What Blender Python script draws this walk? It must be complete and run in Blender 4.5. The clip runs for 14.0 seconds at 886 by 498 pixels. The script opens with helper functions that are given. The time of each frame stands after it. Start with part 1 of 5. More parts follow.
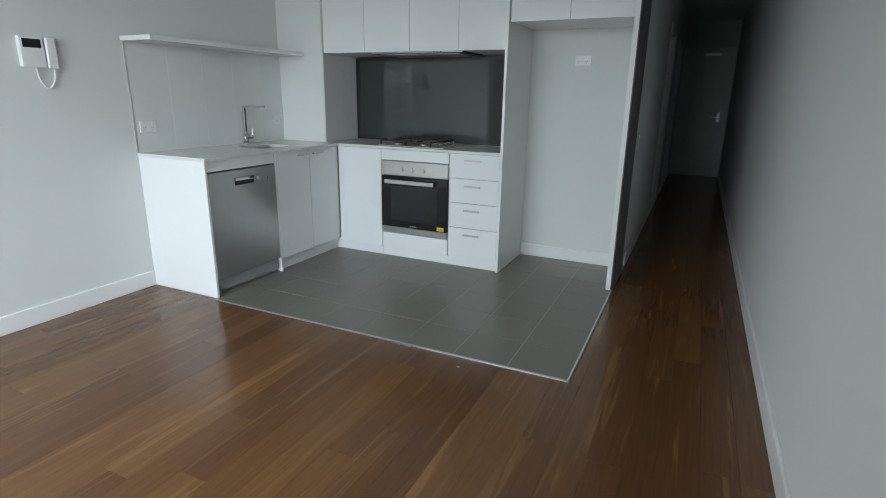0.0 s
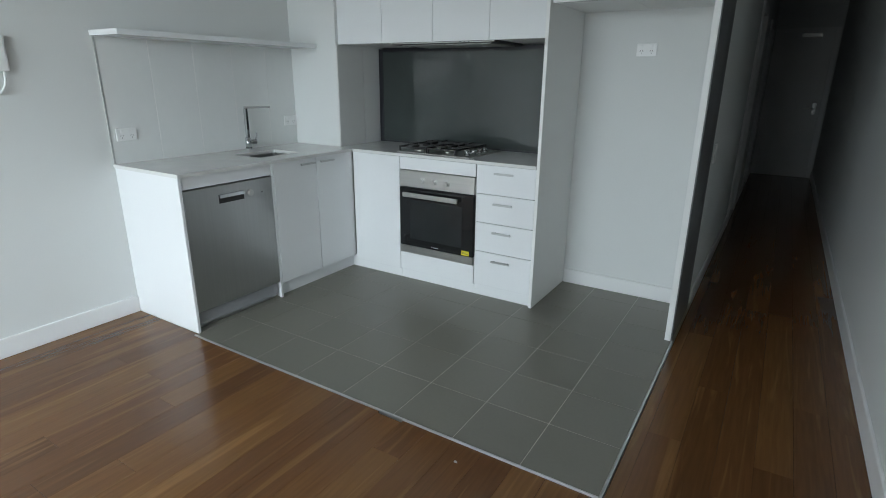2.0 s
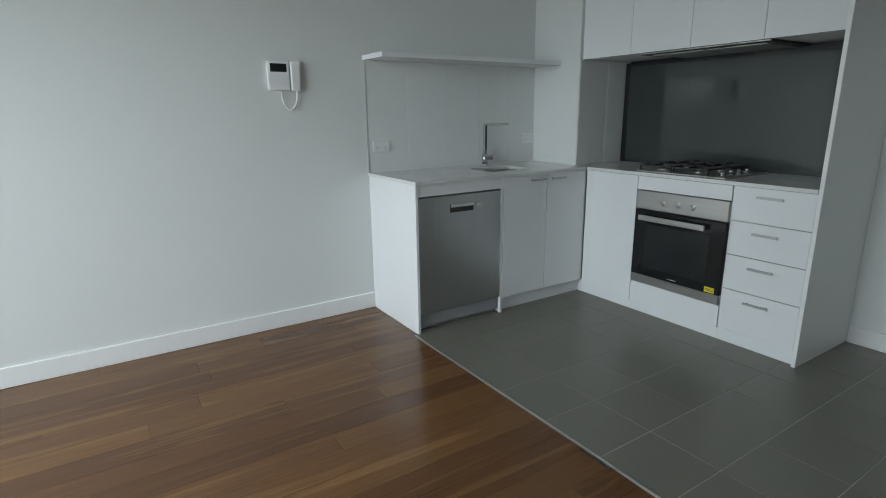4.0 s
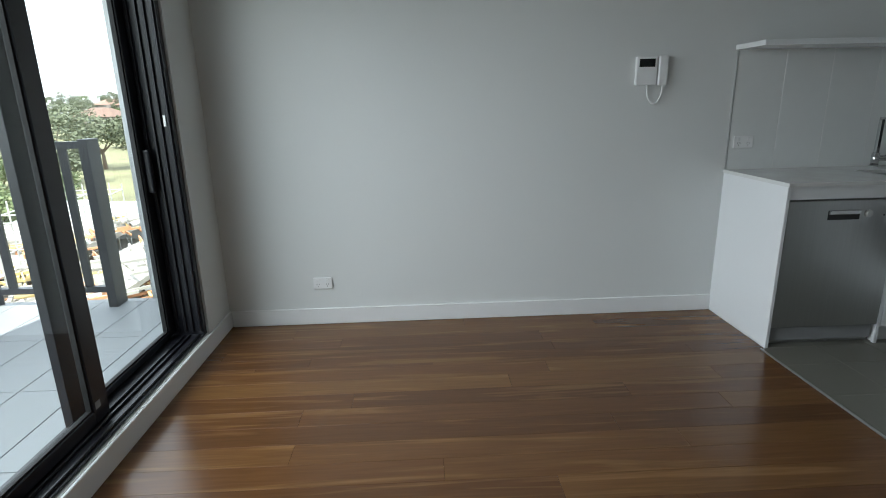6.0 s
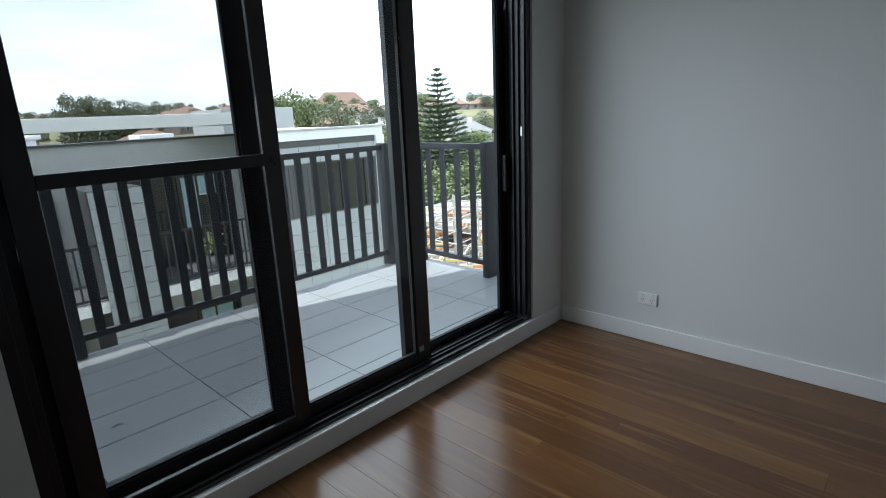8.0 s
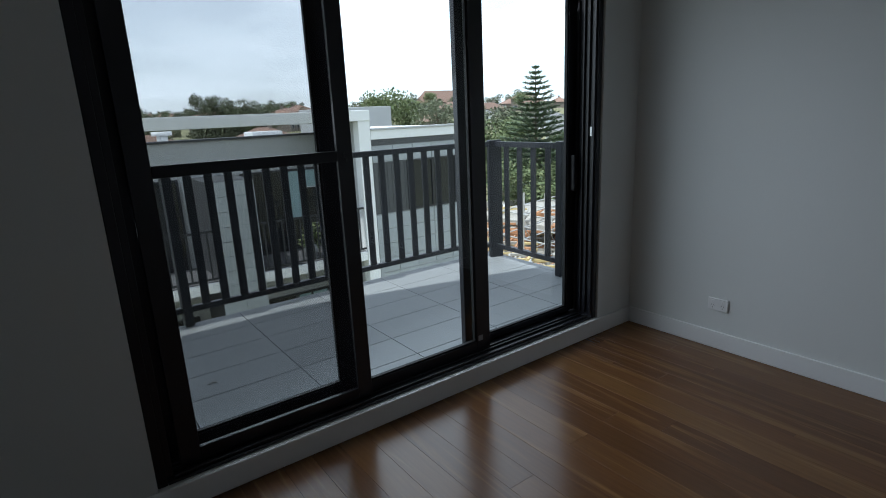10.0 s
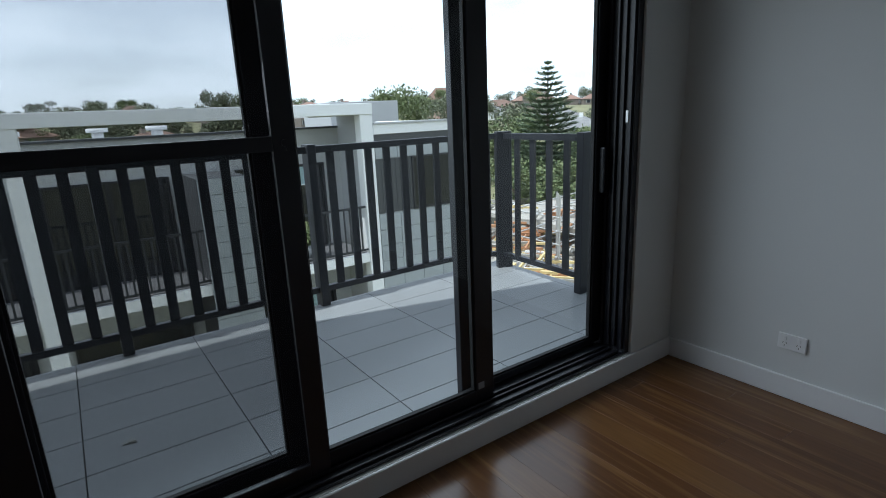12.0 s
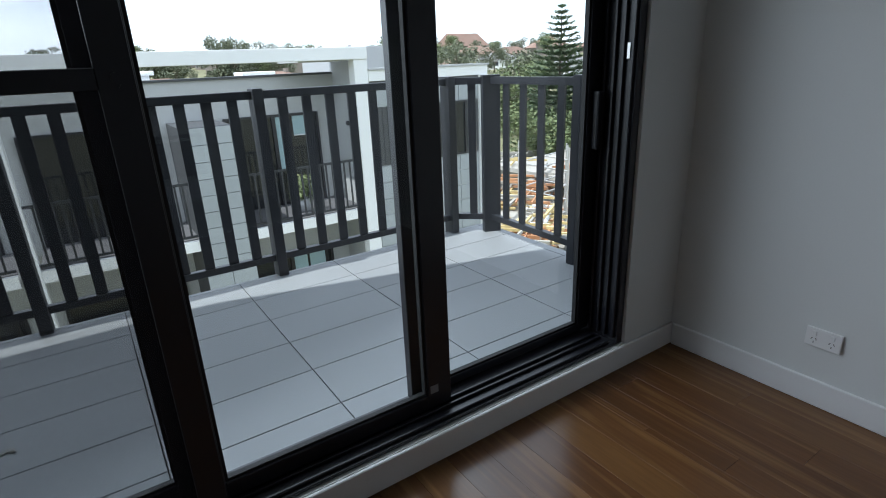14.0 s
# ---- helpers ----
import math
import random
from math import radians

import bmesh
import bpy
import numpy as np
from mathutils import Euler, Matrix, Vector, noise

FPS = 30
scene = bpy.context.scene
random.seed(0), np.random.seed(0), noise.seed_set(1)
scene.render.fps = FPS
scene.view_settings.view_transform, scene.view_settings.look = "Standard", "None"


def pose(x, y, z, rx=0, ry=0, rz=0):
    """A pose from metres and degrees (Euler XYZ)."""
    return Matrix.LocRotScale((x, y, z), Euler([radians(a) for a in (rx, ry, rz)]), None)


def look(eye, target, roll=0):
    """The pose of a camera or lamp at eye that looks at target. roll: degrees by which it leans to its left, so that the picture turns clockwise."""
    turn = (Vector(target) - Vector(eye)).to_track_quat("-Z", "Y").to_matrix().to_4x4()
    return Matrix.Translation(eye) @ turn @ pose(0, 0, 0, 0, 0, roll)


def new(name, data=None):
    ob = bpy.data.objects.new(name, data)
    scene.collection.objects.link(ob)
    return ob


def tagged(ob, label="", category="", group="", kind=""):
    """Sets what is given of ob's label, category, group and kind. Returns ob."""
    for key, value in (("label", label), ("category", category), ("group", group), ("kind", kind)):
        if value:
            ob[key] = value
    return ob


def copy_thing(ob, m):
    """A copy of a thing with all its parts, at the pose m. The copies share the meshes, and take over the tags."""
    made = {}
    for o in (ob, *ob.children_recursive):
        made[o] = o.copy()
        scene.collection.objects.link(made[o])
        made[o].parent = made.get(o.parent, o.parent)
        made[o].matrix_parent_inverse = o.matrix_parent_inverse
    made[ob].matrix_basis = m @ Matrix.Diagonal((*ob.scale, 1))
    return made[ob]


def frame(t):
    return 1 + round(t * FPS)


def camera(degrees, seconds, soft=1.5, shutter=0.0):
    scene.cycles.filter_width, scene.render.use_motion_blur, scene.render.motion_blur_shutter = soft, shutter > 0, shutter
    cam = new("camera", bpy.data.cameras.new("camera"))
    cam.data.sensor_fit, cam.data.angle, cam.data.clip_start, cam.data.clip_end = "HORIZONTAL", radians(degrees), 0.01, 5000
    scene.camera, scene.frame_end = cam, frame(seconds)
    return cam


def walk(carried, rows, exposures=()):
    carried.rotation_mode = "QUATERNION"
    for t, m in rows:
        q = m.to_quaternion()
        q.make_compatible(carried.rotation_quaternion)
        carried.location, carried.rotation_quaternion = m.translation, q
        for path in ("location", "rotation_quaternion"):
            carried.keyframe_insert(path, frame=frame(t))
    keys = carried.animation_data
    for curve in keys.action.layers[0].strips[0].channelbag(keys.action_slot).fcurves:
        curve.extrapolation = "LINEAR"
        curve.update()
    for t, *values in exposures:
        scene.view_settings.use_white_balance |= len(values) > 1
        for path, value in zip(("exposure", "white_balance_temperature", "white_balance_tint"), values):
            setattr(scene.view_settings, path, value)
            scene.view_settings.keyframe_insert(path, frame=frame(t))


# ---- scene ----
cam = camera(79.4, 14.0, soft=1.0)
PATH = [
    (0, (3.321, -2.359, 1.308), (2.512, -0.615, 0.757), 1.0),
    (0.5, (3.295, -2.139, 1.317), (2.394, -0.448, 0.742), 0.9),
    (1, (3.265, -1.885, 1.303), (2.296, -0.243, 0.701), 0.7),
    (1.5, (3.23, -1.713, 1.352), (2.245, -0.083, 0.741), 0.7),
    (2, (3.233, -1.615, 1.403), (2.231, 0.006, 0.796), 0.6),
    (2.2, (3.218, -1.564, 1.407), (2.204, 0.052, 0.806), 0.5),
    (4.3, (3.177, -1.482, 1.282), (1.447, -0.616, 0.775), -1.0),
    (4.5, (3.2, -1.493, 1.303), (1.417, -0.751, 0.781), -1.3),
    (5, (3.19, -1.639, 1.305), (1.342, -1.077, 0.787), -1.1),
    (5.5, (3.191, -1.773, 1.374), (1.304, -1.395, 0.83), -1.3),
    (6, (3.215, -1.865, 1.34), (1.286, -1.79, 0.816), -1.3),
    (6.5, (3.167, -1.848, 1.302), (1.246, -2.084, 0.798), -1.7),
    (7, (3.07, -1.646, 1.333), (1.323, -2.475, 0.823), -2.9),
    (7.5, (3.045, -1.476, 1.369), (1.539, -2.699, 0.884), -2.7),
    (8, (3.042, -1.277, 1.42), (1.645, -2.619, 0.923), -2.6),
    (8.5, (3.056, -1.142, 1.432), (1.714, -2.54, 0.938), -2.4),
    (9, (3.092, -0.991, 1.442), (1.843, -2.478, 0.96), -2.4),
    (11.5, (2.697, -1.398, 1.365), (1.591, -2.99, 0.874), -2.7),
    (12, (2.54, -1.575, 1.343), (1.434, -3.166, 0.847), -2.5),
    (12.5, (2.396, -1.75, 1.322), (1.322, -3.359, 0.818), -2.5),
    (13, (2.246, -1.82, 1.296), (1.222, -3.445, 0.741), -2.5),
    (13.5, (2.141, -1.816, 1.291), (1.13, -3.427, 0.672), -2.5),
    (14, (2.083, -1.839, 1.282), (1.042, -3.411, 0.616), -2.4),
]
walk(cam, [(t, look(eye, target, roll)) for t, eye, target, roll in PATH], exposures=[(0.0, 2.08, 6300, 10), (1.0, 2.12, 6300, 10), (2.2, 2.14, 6280, 9), (4.3, 1.55, 6400, 9), (5.0, 1.35, 6420, 9), (6.0, 1.22, 6350, 10), (6.8, 0.98, 6200, 11), (7.5, 0.80, 6050, 13), (8.2, 0.46, 6050, 12), (9.0, 0.08, 6000, 12), (12.0, -0.16, 5900, 13), (13.0, -0.10, 5900, 13), (14.0, 0.22, 6000, 15)])

# ---- daylight ----
SUN_EL, SUN_AZ = 65.0, 82.0      # degrees; azimuth from -y towards +x
world = bpy.data.worlds.new("sky_world")
scene.world = world
world.use_nodes = True
wn, wl = world.node_tree.nodes, world.node_tree.links
wn.clear()
w_out = wn.new("ShaderNodeOutputWorld")
w_bg = wn.new("ShaderNodeBackground")
w_sky = wn.new("ShaderNodeTexSky")
w_sky.sky_type = 'NISHITA'
w_sky.sun_disc = False
w_sky.sun_elevation = radians(SUN_EL)
w_sky.sun_rotation = radians(180 - SUN_AZ)
w_sky.dust_density = 1.0
w_sky.air_density = 1.0
w_bg.inputs["Strength"].default_value = 0.15
# thin high cloud over the sky
w_tc = wn.new("ShaderNodeTexCoord")
w_map = wn.new("ShaderNodeMapping")
w_map.inputs["Scale"].default_value = (1.6, 1.6, 7.0)
w_noise = wn.new("ShaderNodeTexNoise")
w_noise.inputs["Scale"].default_value = 1.7
w_noise.inputs["Detail"].default_value = 7.0
w_noise.inputs["Roughness"].default_value = 0.55
w_ramp = wn.new("ShaderNodeValToRGB")
w_ramp.color_ramp.elements[0].position = 0.40
w_ramp.color_ramp.elements[0].color = (0.62, 0.62, 0.62, 1)
w_ramp.color_ramp.elements[1].position = 0.66
w_ramp.color_ramp.elements[1].color = (1.0, 1.0, 1.0, 1)
w_mix = wn.new("ShaderNodeMix")
w_mix.data_type = 'RGBA'
w_mix.inputs["B"].default_value = (12.8, 13.4, 14.2, 1)
wl.new(w_tc.outputs["Generated"], w_map.inputs["Vector"])
wl.new(w_map.outputs["Vector"], w_noise.inputs["Vector"])
wl.new(w_noise.outputs["Fac"], w_ramp.inputs["Fac"])
wl.new(w_ramp.outputs["Color"], w_mix.inputs["Factor"])
wl.new(w_sky.outputs["Color"], w_mix.inputs["A"])
wl.new(w_mix.outputs["Result"], w_bg.inputs["Color"])
wl.new(w_bg.outputs["Background"], w_out.inputs["Surface"])

sun_data = bpy.data.lights.new("sun", 'SUN')
sun_data.energy = 5.0
sun_data.angle = radians(0.53)
sun_data.color = (1.0, 0.95, 0.87)
sun = new("sun", sun_data)
_el, _az = radians(SUN_EL), radians(SUN_AZ)
sun_dir = Vector((math.sin(_az) * math.cos(_el), -math.cos(_az) * math.cos(_el), math.sin(_el)))
sun.matrix_world = look(sun_dir * 30, (0, 0, 0))

# added area lamp at the balcony door, boosting the sky's daylight into the room
door_light = bpy.data.lights.new("door_daylight", 'AREA')
door_light.shape = 'RECTANGLE'
door_light.size, door_light.size_y = 2.4, 2.1
door_light.energy = 12.5
door_light.spread = radians(122)
door_light.color = (0.90, 0.96, 0.99)
door_lamp = new("door_daylight", door_light)
door_lamp.matrix_world = look((1.62, -3.40, 1.30), (1.25, -1.9, 0.35))


# ---- materials ----
def links_of(m):
    return m.node_tree.nodes, m.node_tree.links


def material(name, color, rough=0.5, metal=0.0, vary=0.06, grain=40.0, bump=0.05, stain=2.0, spec=0.5, per_object=0.0, stretch=(1, 1, 1), rough_vary=0.08, coat=0.0):
    """A surface with a base colour, fine grain and broad soft variation, both in world size."""
    m = bpy.data.materials.new(name)
    m.use_nodes = True
    n, l = links_of(m)
    b = n["Principled BSDF"]
    b.inputs["Roughness"].default_value = rough
    b.inputs["Metallic"].default_value = metal
    b.inputs["Specular IOR Level"].default_value = spec
    b.inputs["Coat Weight"].default_value = coat
    geo = n.new("ShaderNodeNewGeometry")
    mp = n.new("ShaderNodeMapping")
    mp.inputs["Scale"].default_value = stretch
    l.new(geo.outputs["Position"], mp.inputs["Vector"])
    fine = n.new("ShaderNodeTexNoise")
    fine.inputs["Scale"].default_value = grain
    fine.inputs["Detail"].default_value = 4.0
    broad = n.new("ShaderNodeTexNoise")
    broad.inputs["Scale"].default_value = stain
    broad.inputs["Detail"].default_value = 3.0
    l.new(mp.outputs["Vector"], fine.inputs["Vector"])
    l.new(mp.outputs["Vector"], broad.inputs["Vector"])
    add = n.new("ShaderNodeMath")
    add.operation = 'ADD'
    l.new(fine.outputs["Fac"], add.inputs[0])
    l.new(broad.outputs["Fac"], add.inputs[1])
    rng = n.new("ShaderNodeMapRange")
    rng.inputs["From Min"].default_value = 0.6
    rng.inputs["From Max"].default_value = 1.4
    rng.inputs["To Min"].default_value = 1.0 - vary
    rng.inputs["To Max"].default_value = 1.0 + vary
    l.new(add.outputs["Value"], rng.inputs["Value"])
    val = rng.outputs["Result"]
    if per_object:
        info = n.new("ShaderNodeObjectInfo")
        r2 = n.new("ShaderNodeMapRange")
        r2.inputs["To Min"].default_value = 1.0 - per_object
        r2.inputs["To Max"].default_value = 1.0 + per_object
        l.new(info.outputs["Random"], r2.inputs["Value"])
        mul = n.new("ShaderNodeMath")
        mul.operation = 'MULTIPLY'
        l.new(val, mul.inputs[0])
        l.new(r2.outputs["Result"], mul.inputs[1])
        val = mul.outputs["Value"]
    hsv = n.new("ShaderNodeHueSaturation")
    hsv.inputs["Color"].default_value = (*color, 1)
    l.new(val, hsv.inputs["Value"])
    l.new(hsv.outputs["Color"], b.inputs["Base Color"])
    if rough_vary:
        rr = n.new("ShaderNodeMapRange")
        rr.inputs["From Min"].default_value = 0.3
        rr.inputs["From Max"].default_value = 0.7
        rr.inputs["To Min"].default_value = max(0.02, rough * (1 - rough_vary))
        rr.inputs["To Max"].default_value = min(1.0, rough * (1 + rough_vary))
        l.new(broad.outputs["Fac"], rr.inputs["Value"])
        l.new(rr.outputs["Result"], b.inputs["Roughness"])
    if bump:
        bp = n.new("ShaderNodeBump")
        bp.inputs["Strength"].default_value = bump
        bp.inputs["Distance"].default_value = 0.004
        l.new(fine.outputs["Fac"], bp.inputs["Height"])
        l.new(bp.outputs["Normal"], b.inputs["Normal"])
    return m


def timber_material(name):
    """Red-brown hardwood boards with long grain, pale streaks and a satin lacquer."""
    m = bpy.data.materials.new(name)
    m.use_nodes = True
    n, l = links_of(m)
    b = n["Principled BSDF"]
    geo = n.new("ShaderNodeNewGeometry")
    info = n.new("ShaderNodeObjectInfo")
    shift = n.new("ShaderNodeVectorMath")
    shift.operation = 'MULTIPLY_ADD'
    shift.inputs[1].default_value = (1, 1, 1)
    off = n.new("ShaderNodeCombineXYZ")
    mul = n.new("ShaderNodeMath")
    mul.operation = 'MULTIPLY'
    mul.inputs[1].default_value = 37.0
    l.new(info.outputs["Random"], mul.inputs[0])
    l.new(mul.outputs["Value"], off.inputs["X"])
    l.new(mul.outputs["Value"], off.inputs["Y"])
    l.new(geo.outputs["Position"], shift.inputs[0])
    l.new(off.outputs["Vector"], shift.inputs[2])
    mp = n.new("ShaderNodeMapping")
    mp.inputs["Scale"].default_value = (1.0, 0.055, 1.0)
    l.new(shift.outputs["Vector"], mp.inputs["Vector"])
    grain = n.new("ShaderNodeTexNoise")
    grain.inputs["Scale"].default_value = 70.0
    grain.inputs["Detail"].default_value = 7.0
    grain.inputs["Distortion"].default_value = 0.4
    l.new(mp.outputs["Vector"], grain.inputs["Vector"])
    streak = n.new("ShaderNodeTexNoise")
    streak.inputs["Scale"].default_value = 17.0
    streak.inputs["Detail"].default_value = 5.0
    streak.inputs["Distortion"].default_value = 1.0
    l.new(mp.outputs["Vector"], streak.inputs["Vector"])
    tone = n.new("ShaderNodeValToRGB")
    e = tone.color_ramp.elements
    e[0].position, e[0].color = 0.0, (0.100, 0.043, 0.015, 1)
    e[1].position, e[1].color = 1.0, (0.158, 0.075, 0.024, 1)
    k = e.new(0.45)
    k.color = (0.122, 0.053, 0.018, 1)
    l.new(info.outputs["Random"], tone.inputs["Fac"])
    pale = n.new("ShaderNodeValToRGB")
    p = pale.color_ramp.elements
    p[0].position, p[0].color = 0.56, (0, 0, 0, 1)
    p[1].position, p[1].color = 0.76, (0.36, 0.36, 0.36, 1)
    l.new(streak.outputs["Fac"], pale.inputs["Fac"])
    mix = n.new("ShaderNodeMix")
    mix.data_type = 'RGBA'
    mix.inputs["B"].default_value = (0.40, 0.215, 0.075, 1)
    l.new(pale.outputs["Color"], mix.inputs["Factor"])
    l.new(tone.outputs["Color"], mix.inputs["A"])
    gr = n.new("ShaderNodeMapRange")
    gr.inputs["From Min"].default_value = 0.3
    gr.inputs["From Max"].default_value = 0.7
    gr.inputs["To Min"].default_value = 0.88
    gr.inputs["To Max"].default_value = 1.12
    l.new(grain.outputs["Fac"], gr.inputs["Value"])
    hsv = n.new("ShaderNodeHueSaturation")
    l.new(mix.outputs["Result"], hsv.inputs["Color"])
    l.new(gr.outputs["Result"], hsv.inputs["Value"])
    l.new(hsv.outputs["Color"], b.inputs["Base Color"])
    rr = n.new("ShaderNodeMapRange")
    rr.inputs["To Min"].default_value = 0.17
    rr.inputs["To Max"].default_value = 0.27
    l.new(streak.outputs["Fac"], rr.inputs["Value"])
    l.new(rr.outputs["Result"], b.inputs["Roughness"])
    b.inputs["Specular IOR Level"].default_value = 0.5
    bp = n.new("ShaderNodeBump")
    bp.inputs["Strength"].default_value = 0.02
    bp.inputs["Distance"].default_value = 0.003
    l.new(grain.outputs["Fac"], bp.inputs["Height"])
    l.new(bp.outputs["Normal"], b.inputs["Normal"])
    return m


def glass_material(name, tint=(0.93, 0.97, 0.96), gloss=1.0):
    m = bpy.data.materials.new(name)
    m.use_nodes = True
    n, l = links_of(m)
    n.clear()
    out = n.new("ShaderNodeOutputMaterial")
    mix = n.new("ShaderNodeMixShader")
    tr = n.new("ShaderNodeBsdfTransparent")
    tr.inputs["Color"].default_value = (*tint, 1)
    gl = n.new("ShaderNodeBsdfGlossy")
    gl.inputs["Roughness"].default_value = 0.01
    fr = n.new("ShaderNodeLayerWeight")
    fr.inputs["Blend"].default_value = 0.5
    pw = n.new("ShaderNodeMath")
    pw.operation = 'POWER'
    pw.inputs[1].default_value = 5.0
    l.new(fr.outputs["Facing"], pw.inputs[0])
    mu = n.new("ShaderNodeMath")
    mu.operation = 'MULTIPLY_ADD'
    mu.inputs[1].default_value = 0.96 * gloss
    mu.inputs[2].default_value = 0.03 * gloss
    l.new(pw.outputs["Value"], mu.inputs[0])
    l.new(mu.outputs["Value"], mix.inputs["Fac"])
    l.new(tr.outputs["BSDF"], mix.inputs[1])
    l.new(gl.outputs["BSDF"], mix.inputs[2])
    l.new(mix.outputs["Shader"], out.inputs["Surface"])
    return m


def mesh_screen_material(name):
    """Fine black insect mesh: mostly open."""
    m = bpy.data.materials.new(name)
    m.use_nodes = True
    n, l = links_of(m)
    n.clear()
    out = n.new("ShaderNodeOutputMaterial")
    mix = n.new("ShaderNodeMixShader")
    mix.inputs["Fac"].default_value = 0.27
    tr = n.new("ShaderNodeBsdfTransparent")
    df = n.new("ShaderNodeBsdfDiffuse")
    df.inputs["Color"].default_value = (0.05, 0.05, 0.055, 1)
    l.new(tr.outputs["BSDF"], mix.inputs[1])
    l.new(df.outputs["BSDF"], mix.inputs[2])
    l.new(mix.outputs["Shader"], out.inputs["Surface"])
    return m


def leaf_material(name, color, spread=0.35):
    m = material(name, color, rough=0.7, vary=0.25, grain=6.0, bump=0.0, stain=0.8, spec=0.2)
    n, l = links_of(m)
    geo = n.new("ShaderNodeNewGeometry")
    hsv = [x for x in n if x.type == 'HUE_SAT'][0]
    r = n.new("ShaderNodeMapRange")
    r.inputs["To Min"].default_value = 0.5 - 0.06 * spread
    r.inputs["To Max"].default_value = 0.5 + 0.06 * spread
    l.new(geo.outputs["Random Per Island"], r.inputs["Value"])
    l.new(r.outputs["Result"], hsv.inputs["Hue"])
    return m


M_WALL = material("wall_paint", (0.72, 0.74, 0.73), rough=0.62, vary=0.015, grain=160, bump=0.03, stain=0.8, spec=0.3)
M_CEIL = material("ceiling_paint", (0.82, 0.82, 0.81), rough=0.8, vary=0.01, grain=120, bump=0.03)
M_TRIM = material("trim_paint", (0.82, 0.83, 0.83), rough=0.32, vary=0.012, grain=90, bump=0.015)
M_GLOSSW = material("white_gloss_laminate", (0.80, 0.82, 0.83), rough=0.14, vary=0.01, grain=60, bump=0.004, stain=1.5)
M_MELA = material("white_melamine", (0.80, 0.81, 0.80), rough=0.38, vary=0.01, grain=90, bump=0.01)
M_DARKSIDE = material("dark_grey_side", (0.13, 0.135, 0.14), rough=0.45, vary=0.05, grain=50)
M_STONE = material("pale_stone", (0.70, 0.71, 0.70), rough=0.16, vary=0.05, grain=260, bump=0.004, stain=9)
M_STEEL = material("brushed_steel", (0.50, 0.51, 0.51), rough=0.30, metal=1.0, vary=0.06, grain=120, bump=0.02, stain=3, stretch=(1, 1, 0.02))
M_STEELH = material("brushed_steel_panel", (0.62, 0.62, 0.60), rough=0.32, metal=1.0, vary=0.06, grain=120, bump=0.02, stain=3, stretch=(0.02, 1, 1))
M_HANDLE = material("dull_steel", (0.52, 0.53, 0.53), rough=0.34, metal=1.0, vary=0.05, grain=90, bump=0.01)
M_CHROME = material("chrome", (0.58, 0.59, 0.60), rough=0.07, metal=1.0, vary=0.02, grain=30, bump=0)
M_BLACKGL = material("black_glass", (0.012, 0.013, 0.014), rough=0.06, vary=0.1, grain=20, bump=0)
M_IRON = material("cast_iron", (0.02, 0.02, 0.021), rough=0.55, vary=0.15, grain=200, bump=0.1)
M_MIRRORGL = material("dark_grey_back_painted_glass", (0.040, 0.050, 0.048), rough=0.045, vary=0.05, grain=5, bump=0, stain=3, spec=0.75)
M_SPLASH = material("white_glazed_tile", (0.74, 0.76, 0.75), rough=0.10, vary=0.015, grain=20, bump=0.006, stain=4, per_object=0.015)
M_GROUTW = material("pale_grout", (0.80, 0.80, 0.78), rough=0.9, vary=0.06, grain=180)
M_PLASTIC = material("white_plastic", (0.82, 0.83, 0.83), rough=0.35, vary=0.01, grain=60, bump=0)
M_PLASTG = material("grey_plastic", (0.30, 0.31, 0.32), rough=0.4, vary=0.03, grain=60, bump=0)
M_LCD = material("dark_display", (0.012, 0.014, 0.015), rough=0.12, vary=0.05, grain=30, bump=0)
M_YELLOW = material("yellow_sticker", (0.72, 0.62, 0.03), rough=0.5, vary=0.04, grain=80, bump=0)
M_INK = material("dark_print", (0.03, 0.03, 0.03), rough=0.6, vary=0.02, grain=50, bump=0)
M_PALEINK = material("pale_print", (0.6, 0.6, 0.6), rough=0.6, vary=0.02, grain=50, bump=0)
M_KTILE = material("grey_porcelain_floor_tile", (0.168, 0.164, 0.138), rough=0.34, vary=0.045, grain=70, bump=0.015, stain=2.5, per_object=0.03, rough_vary=0.06)
M_KGROUT = material("light_grey_grout", (0.50, 0.48, 0.43), rough=0.9, vary=0.1, grain=150)
M_ALU = material("aluminium_trim", (0.62, 0.63, 0.63), rough=0.3, metal=0.9, vary=0.03, grain=80)
M_TIMBER = timber_material("hardwood_boards")
M_SUBFLOOR = material("dark_subfloor", (0.035, 0.022, 0.015), rough=0.8, vary=0.1)
M_BLACKAL = material("black_powdercoat", (0.012, 0.013, 0.018), rough=0.36, vary=0.10, grain=220, bump=0.03)
M_CHARCOAL = material("charcoal_powdercoat", (0.019, 0.021, 0.027), rough=0.45, vary=0.08, grain=200, bump=0.03)
M_RUBBER = material("black_rubber", (0.01, 0.01, 0.01), rough=0.7, vary=0.1, grain=90)
M_GLASS = glass_material("window_glass", (0.92, 0.96, 0.955), 1.0)
M_MESH = mesh_screen_material("insect_mesh")
M_BTILE = material("pale_grey_balcony_paver", (0.25, 0.263, 0.272), rough=0.55, vary=0.07, grain=70, bump=0.06, stain=2.2, per_object=0.045)
M_BBED = material("dark_bedding", (0.03, 0.03, 0.032), rough=0.9, vary=0.1)
M_RENDER = material("white_render", (0.74, 0.75, 0.75), rough=0.85, vary=0.04, grain=25, bump=0.12, stain=0.6)
